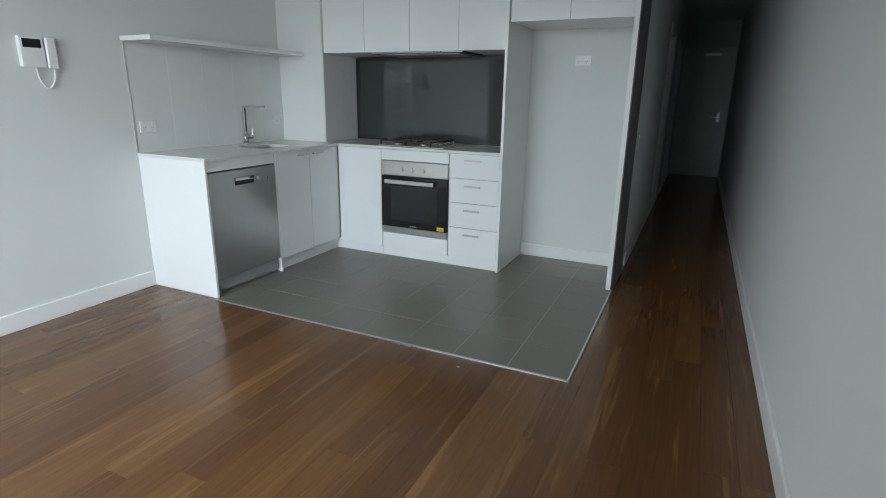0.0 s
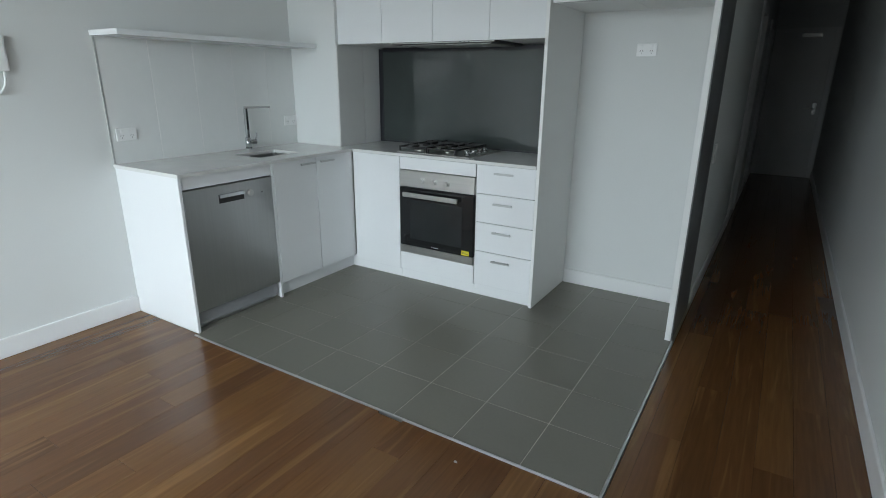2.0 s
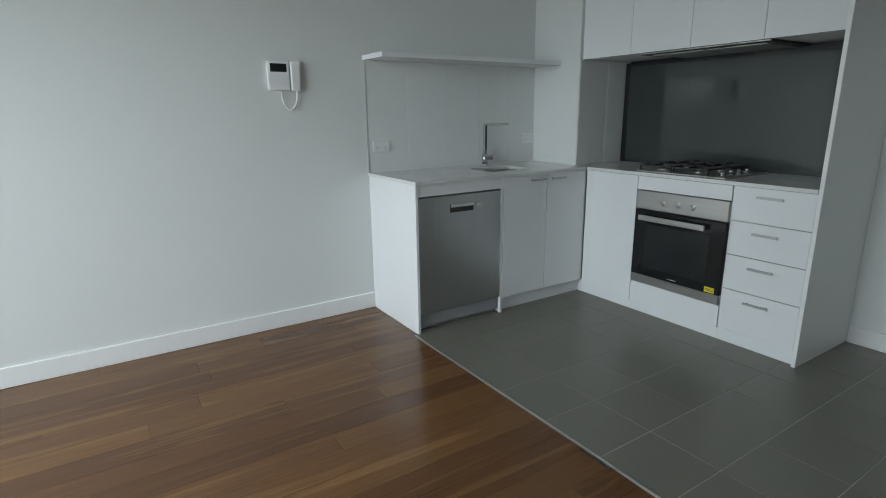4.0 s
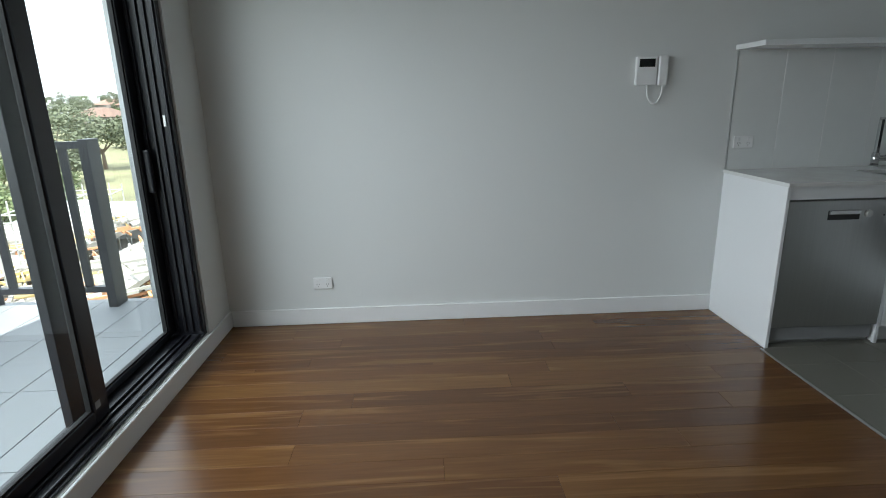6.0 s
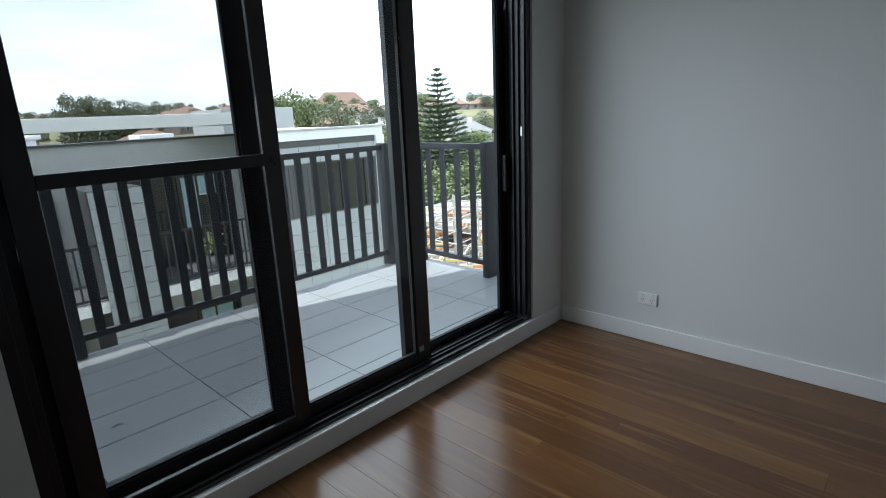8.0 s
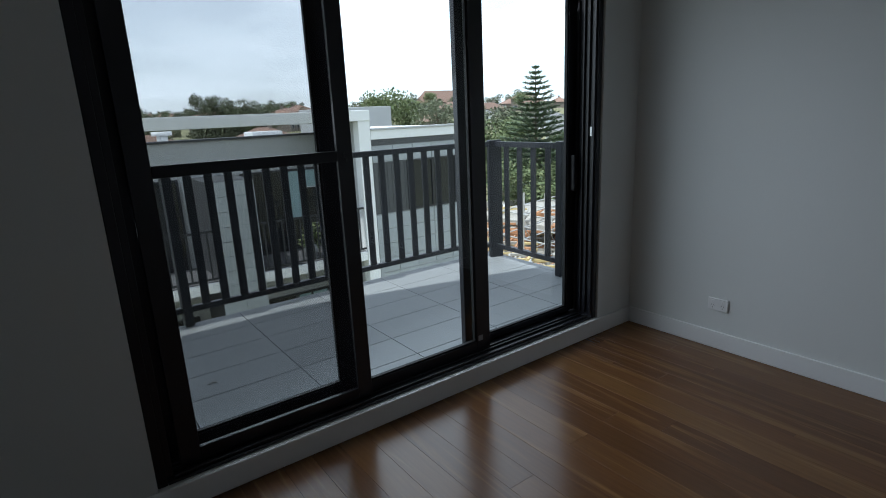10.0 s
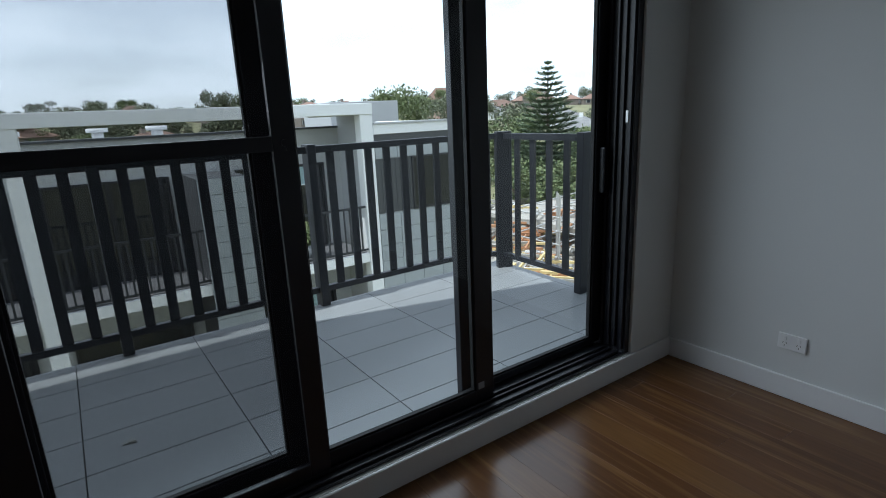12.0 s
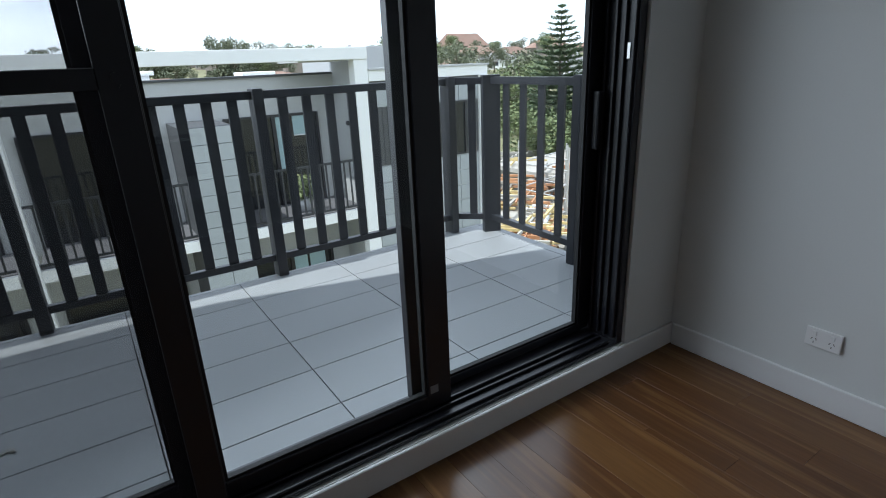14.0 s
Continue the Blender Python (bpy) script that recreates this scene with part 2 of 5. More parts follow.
# grey of the walls; also stands for shade on soffit and inner side
M_RENDERG_SHADE = material("grey_and_shaded_render", (0.43, 0.44, 0.44), rough=0.85, vary=0.05, grain=25, bump=0.12, stain=0.6)
M_CLAD = material("pale_grey_cladding_panel", (0.31, 0.335, 0.35), rough=0.6, vary=0.04, grain=20, bump=0.05, stain=0.7, per_object=0.06)
M_DKCLAD = material("charcoal_cladding", (0.055, 0.058, 0.062), rough=0.6, vary=0.1, grain=30)
M_DKGLASS = material("dark_window_glass", (0.016, 0.018, 0.021), rough=0.06, vary=0.1, grain=1.5, bump=0, stain=0.5, spec=0.5)
# far balcony floors: deep shade put into the base colour
M_SHADEFLOOR = material("shaded_balcony_floor", (0.10, 0.10, 0.105), rough=0.7, vary=0.1, grain=5)
M_CURTAIN = material("pale_blue_blind", (0.34, 0.47, 0.49), rough=0.9, vary=0.05, grain=20, stretch=(3, 3, 0.6))
M_ROOFMET = material("grey_metal_roof", (0.40, 0.41, 0.42), rough=0.5, vary=0.08, grain=10)
M_CONCRETE = material("pale_concrete", (0.33, 0.315, 0.28), rough=0.9, vary=0.15, grain=3, stain=0.4, bump=0.1)
M_GROUND = material("dry_suburban_ground", (0.17, 0.165, 0.085), rough=0.95, vary=0.4, grain=0.25, stain=0.03, bump=0)
M_TERRA = material("terracotta_roof", (0.20, 0.125, 0.095), rough=0.85, vary=0.2, grain=2.0, stain=0.3, per_object=0.25)
M_GREYROOF = material("grey_tile_roof", (0.20, 0.20, 0.20), rough=0.85, vary=0.2, grain=2.0, stain=0.3, per_object=0.25)
M_BRICKF = material("cream_brick", (0.22, 0.19, 0.165), rough=0.9, vary=0.2, grain=3.0, stain=0.3, per_object=0.25)
M_FARWIN = material("far_window", (0.05, 0.06, 0.07), rough=0.2, vary=0.1, grain=3, bump=0)
M_BARK = material("bark", (0.13, 0.095, 0.07), rough=0.9, vary=0.25, grain=12, bump=0.2)
M_LEAF = leaf_material("gum_leaves", (0.120, 0.135, 0.085))
M_LEAF2 = leaf_material("bright_leaves", (0.125, 0.155, 0.070))
M_PINE = leaf_material("pine_needles", (0.115, 0.160, 0.090))
M_ORANGE = material("orange_formwork", (0.46, 0.23, 0.11), rough=0.7, vary=0.2, grain=4)
M_YELLOWF = material("yellow_formwork", (0.55, 0.43, 0.20), rough=0.7, vary=0.2, grain=4)
M_SCAFF = material("scaffold_tube", (0.5, 0.5, 0.49), rough=0.45, metal=0.6, vary=0.1, grain=10)


# ---- building helpers ----
def box(bm, x0, x1, y0, y1, z0, z1):
    vs = [bm.verts.new(c) for c in ((x0, y0, z0), (x1, y0, z0), (x1, y1, z0), (x0, y1, z0), (x0, y0, z1), (x1, y0, z1), (x1, y1, z1), (x0, y1, z1))]
    fs = [bm.faces.new([vs[i] for i in f]) for f in ((3, 2, 1, 0), (4, 5, 6, 7), (0, 1, 5, 4), (1, 2, 6, 5), (2, 3, 7, 6), (3, 0, 4, 7))]
    return vs, fs


def soften(bm, r, segments=1):
    bmesh.ops.bevel(bm, geom=list(bm.edges), offset=r, segments=segments, profile=0.6, affect='EDGES')


def part(name, bm, mat, parent=None, label=""):
    me = bpy.data.meshes.new(name)
    bm.normal_update()
    bm.to_mesh(me)
    bm.free()
    me.materials.append(mat)
    ob = new(name, me)
    if parent is not None:
        ob.parent = parent
        ob.matrix_parent_inverse = parent.matrix_world.inverted()
    if label:
        ob["label"] = label
    return ob


def boxes(name, rows, mat, parent=None, label="", r=0.0):
    """One mesh of one or more boxes (x0, x1, y0, y1, z0, z1)."""
    bm = bmesh.new()
    for row in rows:
        box(bm, *row)
    if r:
        soften(bm, r)
    return part(name, bm, mat, parent, label)


def rod(bm, a, b, r0, r1=None, sides=10, cap=True):
    """A round bar from a to b."""
    a, b = Vector(a), Vector(b)
    d = b - a
    m = Matrix.Translation((a + b) / 2) @ d.to_track_quat('Z', 'Y').to_matrix().to_4x4()
    return bmesh.ops.create_cone(bm, cap_ends=cap, segments=sides, radius1=r0, radius2=r0 if r1 is None else r1, depth=d.length, matrix=m)["verts"]


def rods(name, rows, mat, parent=None, label="", sides=10):
    bm = bmesh.new()
    for row in rows:
        rod(bm, *row, sides=sides)
    ob = part(name, bm, mat, parent, label)
    smooth(ob)
    return ob


def smooth(ob):
    for f in ob.data.polygons:
        f.use_smooth = len(f.vertices) == 4


def thing(name, label, category, at=(0, 0, 0), group=""):
    ob = new(name)
    ob.location = at
    ob.empty_display_size = 0.1
    bpy.context.view_layer.update()
    return tagged(ob, label, category, group)


def structure(ob, label, category):
    return tagged(ob, label, category, kind="structure")


# ---- the room's shell ----
CEIL = 2.60
SOUTH, EAST, BACK, HALL_END, HALL_W = -3.10, 3.74, 1.96, 8.35, 2.905
structure(boxes("wall_west", [(-0.15, 0.0, -3.34, 2.14, -0.1, CEIL)], M_WALL), "white painted plaster wall behind the sink bench", "wall")
structure(boxes("wall_east", [(EAST, EAST + 0.15, -3.34, 9.05, -0.1, CEIL)], M_WALL), "long white painted wall running into the hall", "wall")
structure(boxes("wall_south", [(0.0, 0.338, -3.36, SOUTH, -0.1, CEIL), (2.909, EAST, -3.36, SOUTH, -0.1, CEIL), (0.338, 2.909, -3.36, SOUTH, 2.44, CEIL), (0.338, 2.909, -3.327, SOUTH, -0.1, 0.106), (0.338, 2.909, -3.36, -3.327, -0.1, 0.060)], M_WALL), "white wall around the balcony sliding door", "wall")
structure(boxes("wall_kitchen", [(0.0, 2.79, BACK, 2.14, -0.1, CEIL), (0.455, 2.037, 1.892, BACK, -0.1, 1.62)], M_WALL), "white wall behind the kitchen", "wall")
structure(boxes("wall_nib", [(0.0, 0.455, 1.405, BACK, -0.1, CEIL)], M_WALL), "white plastered nib wall beside the cooktop", "wall")
D1, D2 = (4.45, 5.27), (6.55, 7.37)
hall_rows = [(2.79, HALL_W, BACK, D1[0], -0.1, CEIL), (2.79, HALL_W, D1[1], D2[0], -0.1, CEIL), (2.79, HALL_W, D2[1], 9.05, -0.1, CEIL), (2.79, HALL_W, D1[0], D1[1], 2.06, CEIL), (2.79, HALL_W, D2[0], D2[1], 2.06, CEIL)]
structure(boxes("wall_hall", hall_rows, M_WALL), "white hall wall with two doorways", "wall")
structure(boxes("wall_north", [(HALL_W, EAST, HALL_END, 9.05, -0.1, CEIL)], M_WALL), "white wall at the end of the hall", "wall")
# unseen slabs behind and under the doors, keeping outside light from leaking in
structure(boxes("wall_behind_doors", [(2.66, 2.76, 2.14, 9.05, -0.1, CEIL), (2.76, 2.79, 2.14, 2.2, -0.1, CEIL), (2.76, 2.79, 8.99, 9.05, -0.1, CEIL), (2.76, 2.79, 2.2, 8.99, -0.1, -0.02), (2.79, 2.9165, D1[0], D1[1], -0.1, -0.002), (2.79, 2.9165, D2[0], D2[1], -0.1, -0.002)], M_WALL), "unseen plain wall added behind the hall doors to stop light leaks", "wall")
structure(boxes("ceiling", [(-0.15, EAST + 0.15, -3.34, 9.05, CEIL, CEIL + 0.2)], M_CEIL), "flat white plaster ceiling", "ceiling")
structure(boxes("bulkhead", [(0.455, HALL_W, 1.42, BACK, 2.36, CEIL)], M_WALL), "white plaster bulkhead over the cupboards", "bulkhead")


def skirting(name, rows, label):
    """Square-edged skirting with an eased top."""
    bm = bmesh.new()
    for row in rows:
        box(bm, *row)
    soften(bm, 0.003)
    structure(part(name, bm, M_TRIM), label, "baseboard")


SK = 0.105
skirting("baseboard", [(0.0, 0.014, SOUTH + 0.016, -0.002, 0, SK)], "white painted skirting board along the living wall")
skirting("baseboard", [(EAST - 0.014, EAST, SOUTH + 0.016, HALL_END, 0, SK)], "white painted skirting board along the long wall")
skirting("baseboard", [(0.0, EAST, SOUTH, SOUTH + 0.014, 0, SK)], "white skirting board below the sliding door")
skirting("baseboard", [(2.062, 2.868, BACK - 0.014, BACK, 0.004, SK)], "white skirting board in the fridge recess")
skirting("baseboard", [(HALL_W, HALL_W + 0.014, 2.03, D1[0] - 0.075, 0, SK), (HALL_W, HALL_W + 0.014, D1[1] + 0.075, D2[0] - 0.075, 0, SK), (HALL_W, HALL_W + 0.014, D2[1] + 0.075, HALL_END, 0, SK)], "white skirting board in the hall")


def hall_door(name, y0, y1, label):
    """A closed flush door in the hall wall with its architraves."""
    door = structure(boxes(name, [(2.825, 2.862, y0 + 0.004, y1 - 0.004, 0.006, 2.055)], M_TRIM, r=0.002), label, "door")
    boxes("architrave", [(HALL_W, HALL_W + 0.018, y0 - 0.07, y0, 0, 2.13), (HALL_W, HALL_W + 0.018, y1, y1 + 0.07, 0, 2.13), (HALL_W, HALL_W + 0.018, y0, y1, 2.06, 2.13)], M_TRIM, door, r=0.003)
    boxes("jamb", [(2.79, HALL_W, y0 - 0.001, y0 + 0.003, 0, 2.06), (2.79, HALL_W, y1 - 0.003, y1 + 0.001, 0, 2.06)], M_TRIM, door)
    bm = bmesh.new()
    rod(bm, (2.862, y0 + 0.07, 1.02), (2.868, y0 + 0.07, 1.02), 0.026, sides=18)
    rod(bm, (2.868, y0 + 0.07, 1.02), (2.905, y0 + 0.07, 1.02), 0.009)
    rod(bm, (2.900, y0 + 0.064, 1.02), (2.900, y0 + 0.18, 1.02), 0.008)
    part("door_handle", bm, M_STEEL, door, "satin steel lever handle")


hall_door("door_1", *D1, "closed white flush door in the hall")
hall_door("door_2", *D2, "closed white flush door near the end of the hall")

entry = structure(boxes("door_3", [(2.985, 3.66, HALL_END - 0.035, HALL_END - 0.002, 0.006, 2.10)], M_TRIM, r=0.002), "white entrance door at the end of the dark hall", "door")
boxes("architrave", [(2.919, 2.983, HALL_END - 0.02, HALL_END, 0, 2.17), (3.662, 3.724, HALL_END - 0.02, HALL_END, 0, 2.17), (2.983, 3.662, HALL_END - 0.02, HALL_END, 2.10, 2.17)], M_TRIM, entry, r=0.003)
boxes("door_closer", [(3.26, 3.52, HALL_END - 0.085, HALL_END - 0.03, 2.03, 2.09)], M_STEELH, entry, "silver overhead door closer", r=0.006)
bm = bmesh.new()
rod(bm, (3.59, HALL_END - 0.036, 1.03), (3.59, HALL_END - 0.09, 1.03), 0.010)
rod(bm, (3.60, HALL_END - 0.085, 1.03), (3.47, HALL_END - 0.085, 1.03), 0.009)
box(bm, 3.565, 3.615, HALL_END - 0.042, HALL_END - 0.034, 0.95, 1.12)
part("door_handle", bm, M_STEEL, entry, "satin steel lever handle")


def switch_plate(name, origin, normal, w, h, kind, label):
    """A wall plate: 'double' has two sockets with rocker switches, 'switch' a rocker."""
    rot = {'+x': 90, '-y': 0, '+y': 180}[normal]
    t = thing(name, label, "power point" if kind == 'double' else "light switch", origin)
    t.rotation_euler = (0, 0, radians(rot))
    bpy.context.view_layer.update()
    m = t.matrix_world.copy()

    def add(nm, bmx, mat, lab=""):
        bmx.transform(m)
        part(nm, bmx, mat, t, lab)
    b = bmesh.new()
    box(b, -w / 2, w / 2, -0.011, 0.0, -h / 2, h / 2)
    soften(b, 0.003, 2)
    add("plate", b, M_PLASTIC)
    xs = (-w / 4, w / 4) if kind == 'double' else (0.0,)
    for cx in xs:
        b = bmesh.new()
        box(b, cx - 0.007, cx + 0.007, -0.0145, -0.0095, h * 0.12, h * 0.36)
        soften(b, 0.0015)
        add("rocker", b, M_PLASTIC)
        if kind == 'double':
            b = bmesh.new()
            for sx, ang in ((-0.007, 30), (0.007, -30), (0.0, 0)):
                vs, _ = box(b, -0.0011, 0.0011, -0.0116, -0.0105, -0.0042, 0.0042)
                bmesh.ops.transform(b, verts=vs, matrix=Matrix.Translation((cx + sx, 0, -0.006 if sx else -0.019)) @ Matrix.Rotation(radians(ang), 4, 'Y'))
            add("socket_slots", b, M_INK, "dark socket slots")
    return t


switch_plate("power_point", (0.0, -2.500, 0.272), '+x', 0.116, 0.072, 'double', "white double power point low on the living wall")
switch_plate("power_point", (0.009, 0.090, 1.080), '+x', 0.116, 0.072, 'double', "white double power point on the glazed splashback")
switch_plate("power_point", (0.009, 1.338, 1.09), '+x', 0.116, 0.072, 'double', "white double power point beside the sink tap")
switch_plate("power_point", (2.460, BACK, 1.583), '-y', 0.116, 0.072, 'double', "white double power point high in the fridge recess")
switch_plate("light_switch", (HALL_W, 2.07, 0.985), '+x', 0.072, 0.116, 'switch', "white light switch on the hall wall")

# ---- kitchen ----
TOP = 0.915          # worktop height
FRONT = 1.375        # faces of the back run
K = 0.10             # kick height


def bar_handle(parent, a, b, out, mat=M_HANDLE):
    """A flat bar pull on two feet; out is the way off the door."""
    a, b, out = Vector(a), Vector(b), Vector(out)
    bm = bmesh.new()
    d = (b - a).normalized()
    for p in (a + d * 0.012, b - d * 0.012):
        rod(bm, p, p + out * 0.024, 0.004, sides=8)
    lo = Vector(map(min, a, b)) + out * 0.022
    hi = Vector(map(max, a, b)) + out * 0.022
    pad = Vector((0.004, 0.004, 0.006))
    lo, hi = lo - pad, hi + pad
    vs, fs = box(bm, lo.x, hi.x, lo.y, hi.y, lo.z, hi.z)
    return part("handle", bm, mat, parent, "satin steel bar handle")


# end panel
panel_w = boxes("end_panel", [(0.002, 0.598, 0.0, 0.018, 0.0, TOP - 0.021)], M_GLOSSW, r=0.0015)
tagged(panel_w, "white end panel closing the sink bench", "cabinet panel")

# sink cupboard
sink_cab = thing("sink_cupboard", "white gloss two-door cupboard under the sink", "cabinet", (0.3, 1.0, 0))
boxes("body", [(0.002, 0.572, 0.632, 1.403, K, 0.72), (0.002, 0.572, 0.632, 0.65, 0.0, TOP - 0.021), (0.002, 0.06, 0.65, 1.403, 0.72, TOP - 0.021), (0.54, 0.572, 0.65, 1.403, 0.72, TOP - 0.021)], M_MELA, sink_cab)
boxes("side_panel", [(0.5722, 0.592, 0.622, 0.640, 0.0, TOP - 0.023)], M_GLOSSW, sink_cab, r=0.001)
boxes("kickboard", [(0.535, 0.55, 0.642, 1.41, 0.003, K - 0.003)], M_GLOSSW, sink_cab)
for y0, y1, h0, h1 in ((0.643, 1.008, 0.86, 0.98), (1.012, 1.378, 1.04, 1.16)):
    door = boxes("door", [(0.574, 0.592, y0, y1, K, TOP - 0.024)], M_GLOSSW, sink_cab, "white gloss door", r=0.0015)
    bar_handle(door, (0.592, h0, TOP - 0.055), (0.592, h1, TOP - 0.055), (1, 0, 0))

# dishwasher
dw = thing("dishwasher", "stainless steel dishwasher built in under the bench", "dishwasher", (0.3, 0.32, 0))
boxes("body", [(0.02, 0.565, 0.024, 0.616, 0.03, 0.865)], M_PLASTG, dw)
boxes("filler_strip", [(0.570, 0.590, 0.020, 0.620, 0.825, TOP - 0.022)], M_GLOSSW, dw, "white strip above the door", r=0.001)
bm = bmesh.new()
box(bm, 0.567, 0.594, 0.022, 0.618, 0.118, 0.818)
soften(bm, 0.004, 2)
dw_door = part("door", bm, M_STEEL, dw, "brushed stainless door")
boxes("handle_recess", [(0.5925, 0.5955, 0.235, 0.405, 0.715, 0.765)], M_INK, dw_door, "dark recessed grip")
bm = bmesh.new()
box(bm, 0.5945, 0.606, 0.237, 0.403, 0.743, 0.767)
soften(bm, 0.004, 2)
part("handle", bm, M_CHROME, dw_door, "polished grip")
rods("dial", [((0.594, 0.450, 0.745), (0.603, 0.450, 0.745), 0.020), ((0.603, 0.450, 0.745), (0.607, 0.450, 0.745), 0.015)], M_STEELH, dw_door, sides=24)
rods("button", [((0.594, 0.535, 0.735), (0.597, 0.535, 0.735), 0.005)], M_CHROME, dw_door)
boxes("plinth", [(0.525, 0.545, 0.022, 0.618, 0.004, 0.108)], M_STEEL, dw, "grey steel plinth", r=0.001)

# back run: filler door, oven housing, drawers
corner = thing("corner_cupboard", "white gloss cupboard beside the oven", "cabinet", (0.8, 1.7, 0))
boxes("body", [(0.60, 1.022, 1.396, 1.93, K, TOP - 0.021)], M_MELA, corner)
boxes("door", [(0.602, 1.020, FRONT, 1.394, K - 0.03, TOP - 0.024)], M_GLOSSW, corner, r=0.0015)
boxes("kickboard", [(0.551, 1.021, 1.395, 1.410, 0.003, K - 0.004)], M_GLOSSW, corner)

housing = thing("oven_cabinet", "white cabinet built round the oven", "cabinet", (1.325, 1.7, 0))
boxes("body", [(1.022, 1.03, 1.396, 1.93, K, TOP - 0.021), (1.62, 1.628, 1.396, 1.93, K, TOP - 0.021), (1.03, 1.62, 1.396, 1.93, K, 0.215)], M_MELA, housing)
boxes("top_panel", [(1.024, 1.626, FRONT, 1.394, 0.808, TOP - 0.024)], M_GLOSSW, housing, r=0.001)
boxes("bottom_panel", [(1.024, 1.626, FRONT, 1.394, 0.075, 0.206)], M_GLOSSW, housing, r=0.001)
boxes("kickboard", [(1.022, 1.628, 1.396, 1.430, 0.003, 0.073)], M_GLOSSW, housing)

oven = thing("oven", "stainless and black glass electric oven below the cooktop", "oven", (1.325, 1.7, 0.5))
OX0, OX1, OZ0, OZ1 = 1.028, 1.622, 0.225, 0.818
boxes("body", [(1.035, 1.615, 1.40, 1.91, 0.235, 0.805)], M_PLASTG, oven)
ctrl = boxes("control_panel", [(OX0, OX1, FRONT - 0.006, 1.398, 0.705, OZ1)], M_STEELH, oven, "brushed steel control panel", r=0.002)
for kx in (1.218, 1.315, 1.412):
    bm = bmesh.new()
    rod(bm, (kx, FRONT - 0.006, 0.757), (kx, FRONT - 0.011, 0.757), 0.022, sides=24)
    rod(bm, (kx, FRONT - 0.011, 0.757), (kx, FRONT - 0.034, 0.757), 0.017, 0.0155, sides=24)
    box(bm, kx - 0.002, kx + 0.002, FRONT - 0.0355, FRONT - 0.03, 0.757, 0.776)
    k = part("knob", bm, M_STEELH, ctrl, "round metal knob")
    smooth(k)
odoor = boxes("oven_door", [(OX0, OX1, FRONT - 0.010, 1.396, 0.280, 0.699)], M_BLACKGL, oven, "black glass oven door", r=0.003)
boxes("lower_strip", [(OX0, OX1, FRONT - 0.0105, 1.395, OZ0, 0.278)], M_STEELH, oven, "brushed steel lower strip", r=0.002)
boxes("window", [(1.115, 1.535, FRONT - 0.0118, FRONT - 0.0098, 0.335, 0.615)], material("oven_inner_glass", (0.022, 0.025, 0.026), rough=0.03, vary=0.2, grain=6, bump=0), odoor, "slightly lighter inner window")
bm = bmesh.new()
box(bm, 1.08, 1.515, FRONT - 0.052, FRONT - 0.036, 0.640, 0.672)
soften(bm, 0.004, 2)
for hx in (1.10, 1.495):
    rod(bm, (hx, FRONT - 0.040, 0.656), (hx, FRONT - 0.008, 0.656), 0.008)
part("handle", bm, M_STEELH, odoor, "wide flat steel handle")
boxes("energy_sticker", [(1.535, 1.595, FRONT - 0.0114, FRONT - 0.0102, 0.286, 0.318)], M_YELLOW, odoor, "small yellow rating sticker")
boxes("sticker_print", [(1.541, 1.589, FRONT - 0.0119, FRONT - 0.0115, 0.296, 0.299), (1.541, 1.575, FRONT - 0.0119, FRONT - 0.0115, 0.304, 0.307)], M_INK, odoor)
boxes("badge", [(1.295, 1.302, FRONT - 0.0112, FRONT - 0.0102, 0.293, 0.300), (1.308, 1.352, FRONT - 0.0112, FRONT - 0.0102, 0.294, 0.299)], M_PALEINK, odoor, "small pale maker's badge")

oven.location.z -= 0.015

drawers = thing("drawer_cabinet", "white gloss cabinet with four drawers", "cabinet", (1.835, 1.7, 0))
boxes("body", [(1.632, 2.036, 1.396, 1.93, K, TOP - 0.021)], M_MELA, drawers)
boxes("kickboard", [(1.629, 2.036, 1.395, 1.410, 0.003, K - 0.004)], M_GLOSSW, drawers)
for z0, z1, hz in ((0.708, TOP - 0.024, 0.845), (0.519, 0.704, 0.650), (0.322, 0.515, 0.462), (0.085, 0.318, 0.268)):
    d = boxes("drawer_front", [(1.632, 2.034, FRONT, 1.394, z0, z1)], M_GLOSSW, drawers, "white gloss drawer front", r=0.0015)
    bar_handle(d, (1.768, FRONT, hz), (1.890, FRONT, hz), (0, -1, 0))

# tall panels of the fridge recess
for nm, x0, x1, y0, lab in (("divider_panel", 2.038, 2.058, 1.366, "tall white panel between the drawers and the fridge recess"),):
    tagged(boxes(nm, [(x0, x1, y0, BACK - 0.002, 0.0, 2.355)], M_MELA, r=0.001), lab, "cabinet panel")
hall_panel = thing("side_panel", "tall white panel closing the fridge recess, dark on its hall side", "cabinet panel", (2.88, 1.7, 0))
boxes("panel", [(2.868, 2.899, 1.378, BACK - 0.002, 0.0, 2.355)], M_MELA, hall_panel, r=0.001)
# thin sheet, evenly dark grey over the panel's whole hall side
boxes("facing", [(2.8995, 2.905, 1.382, BACK - 0.002, 0.0, 2.355)], M_DARKSIDE, hall_panel, "dark grey facing")

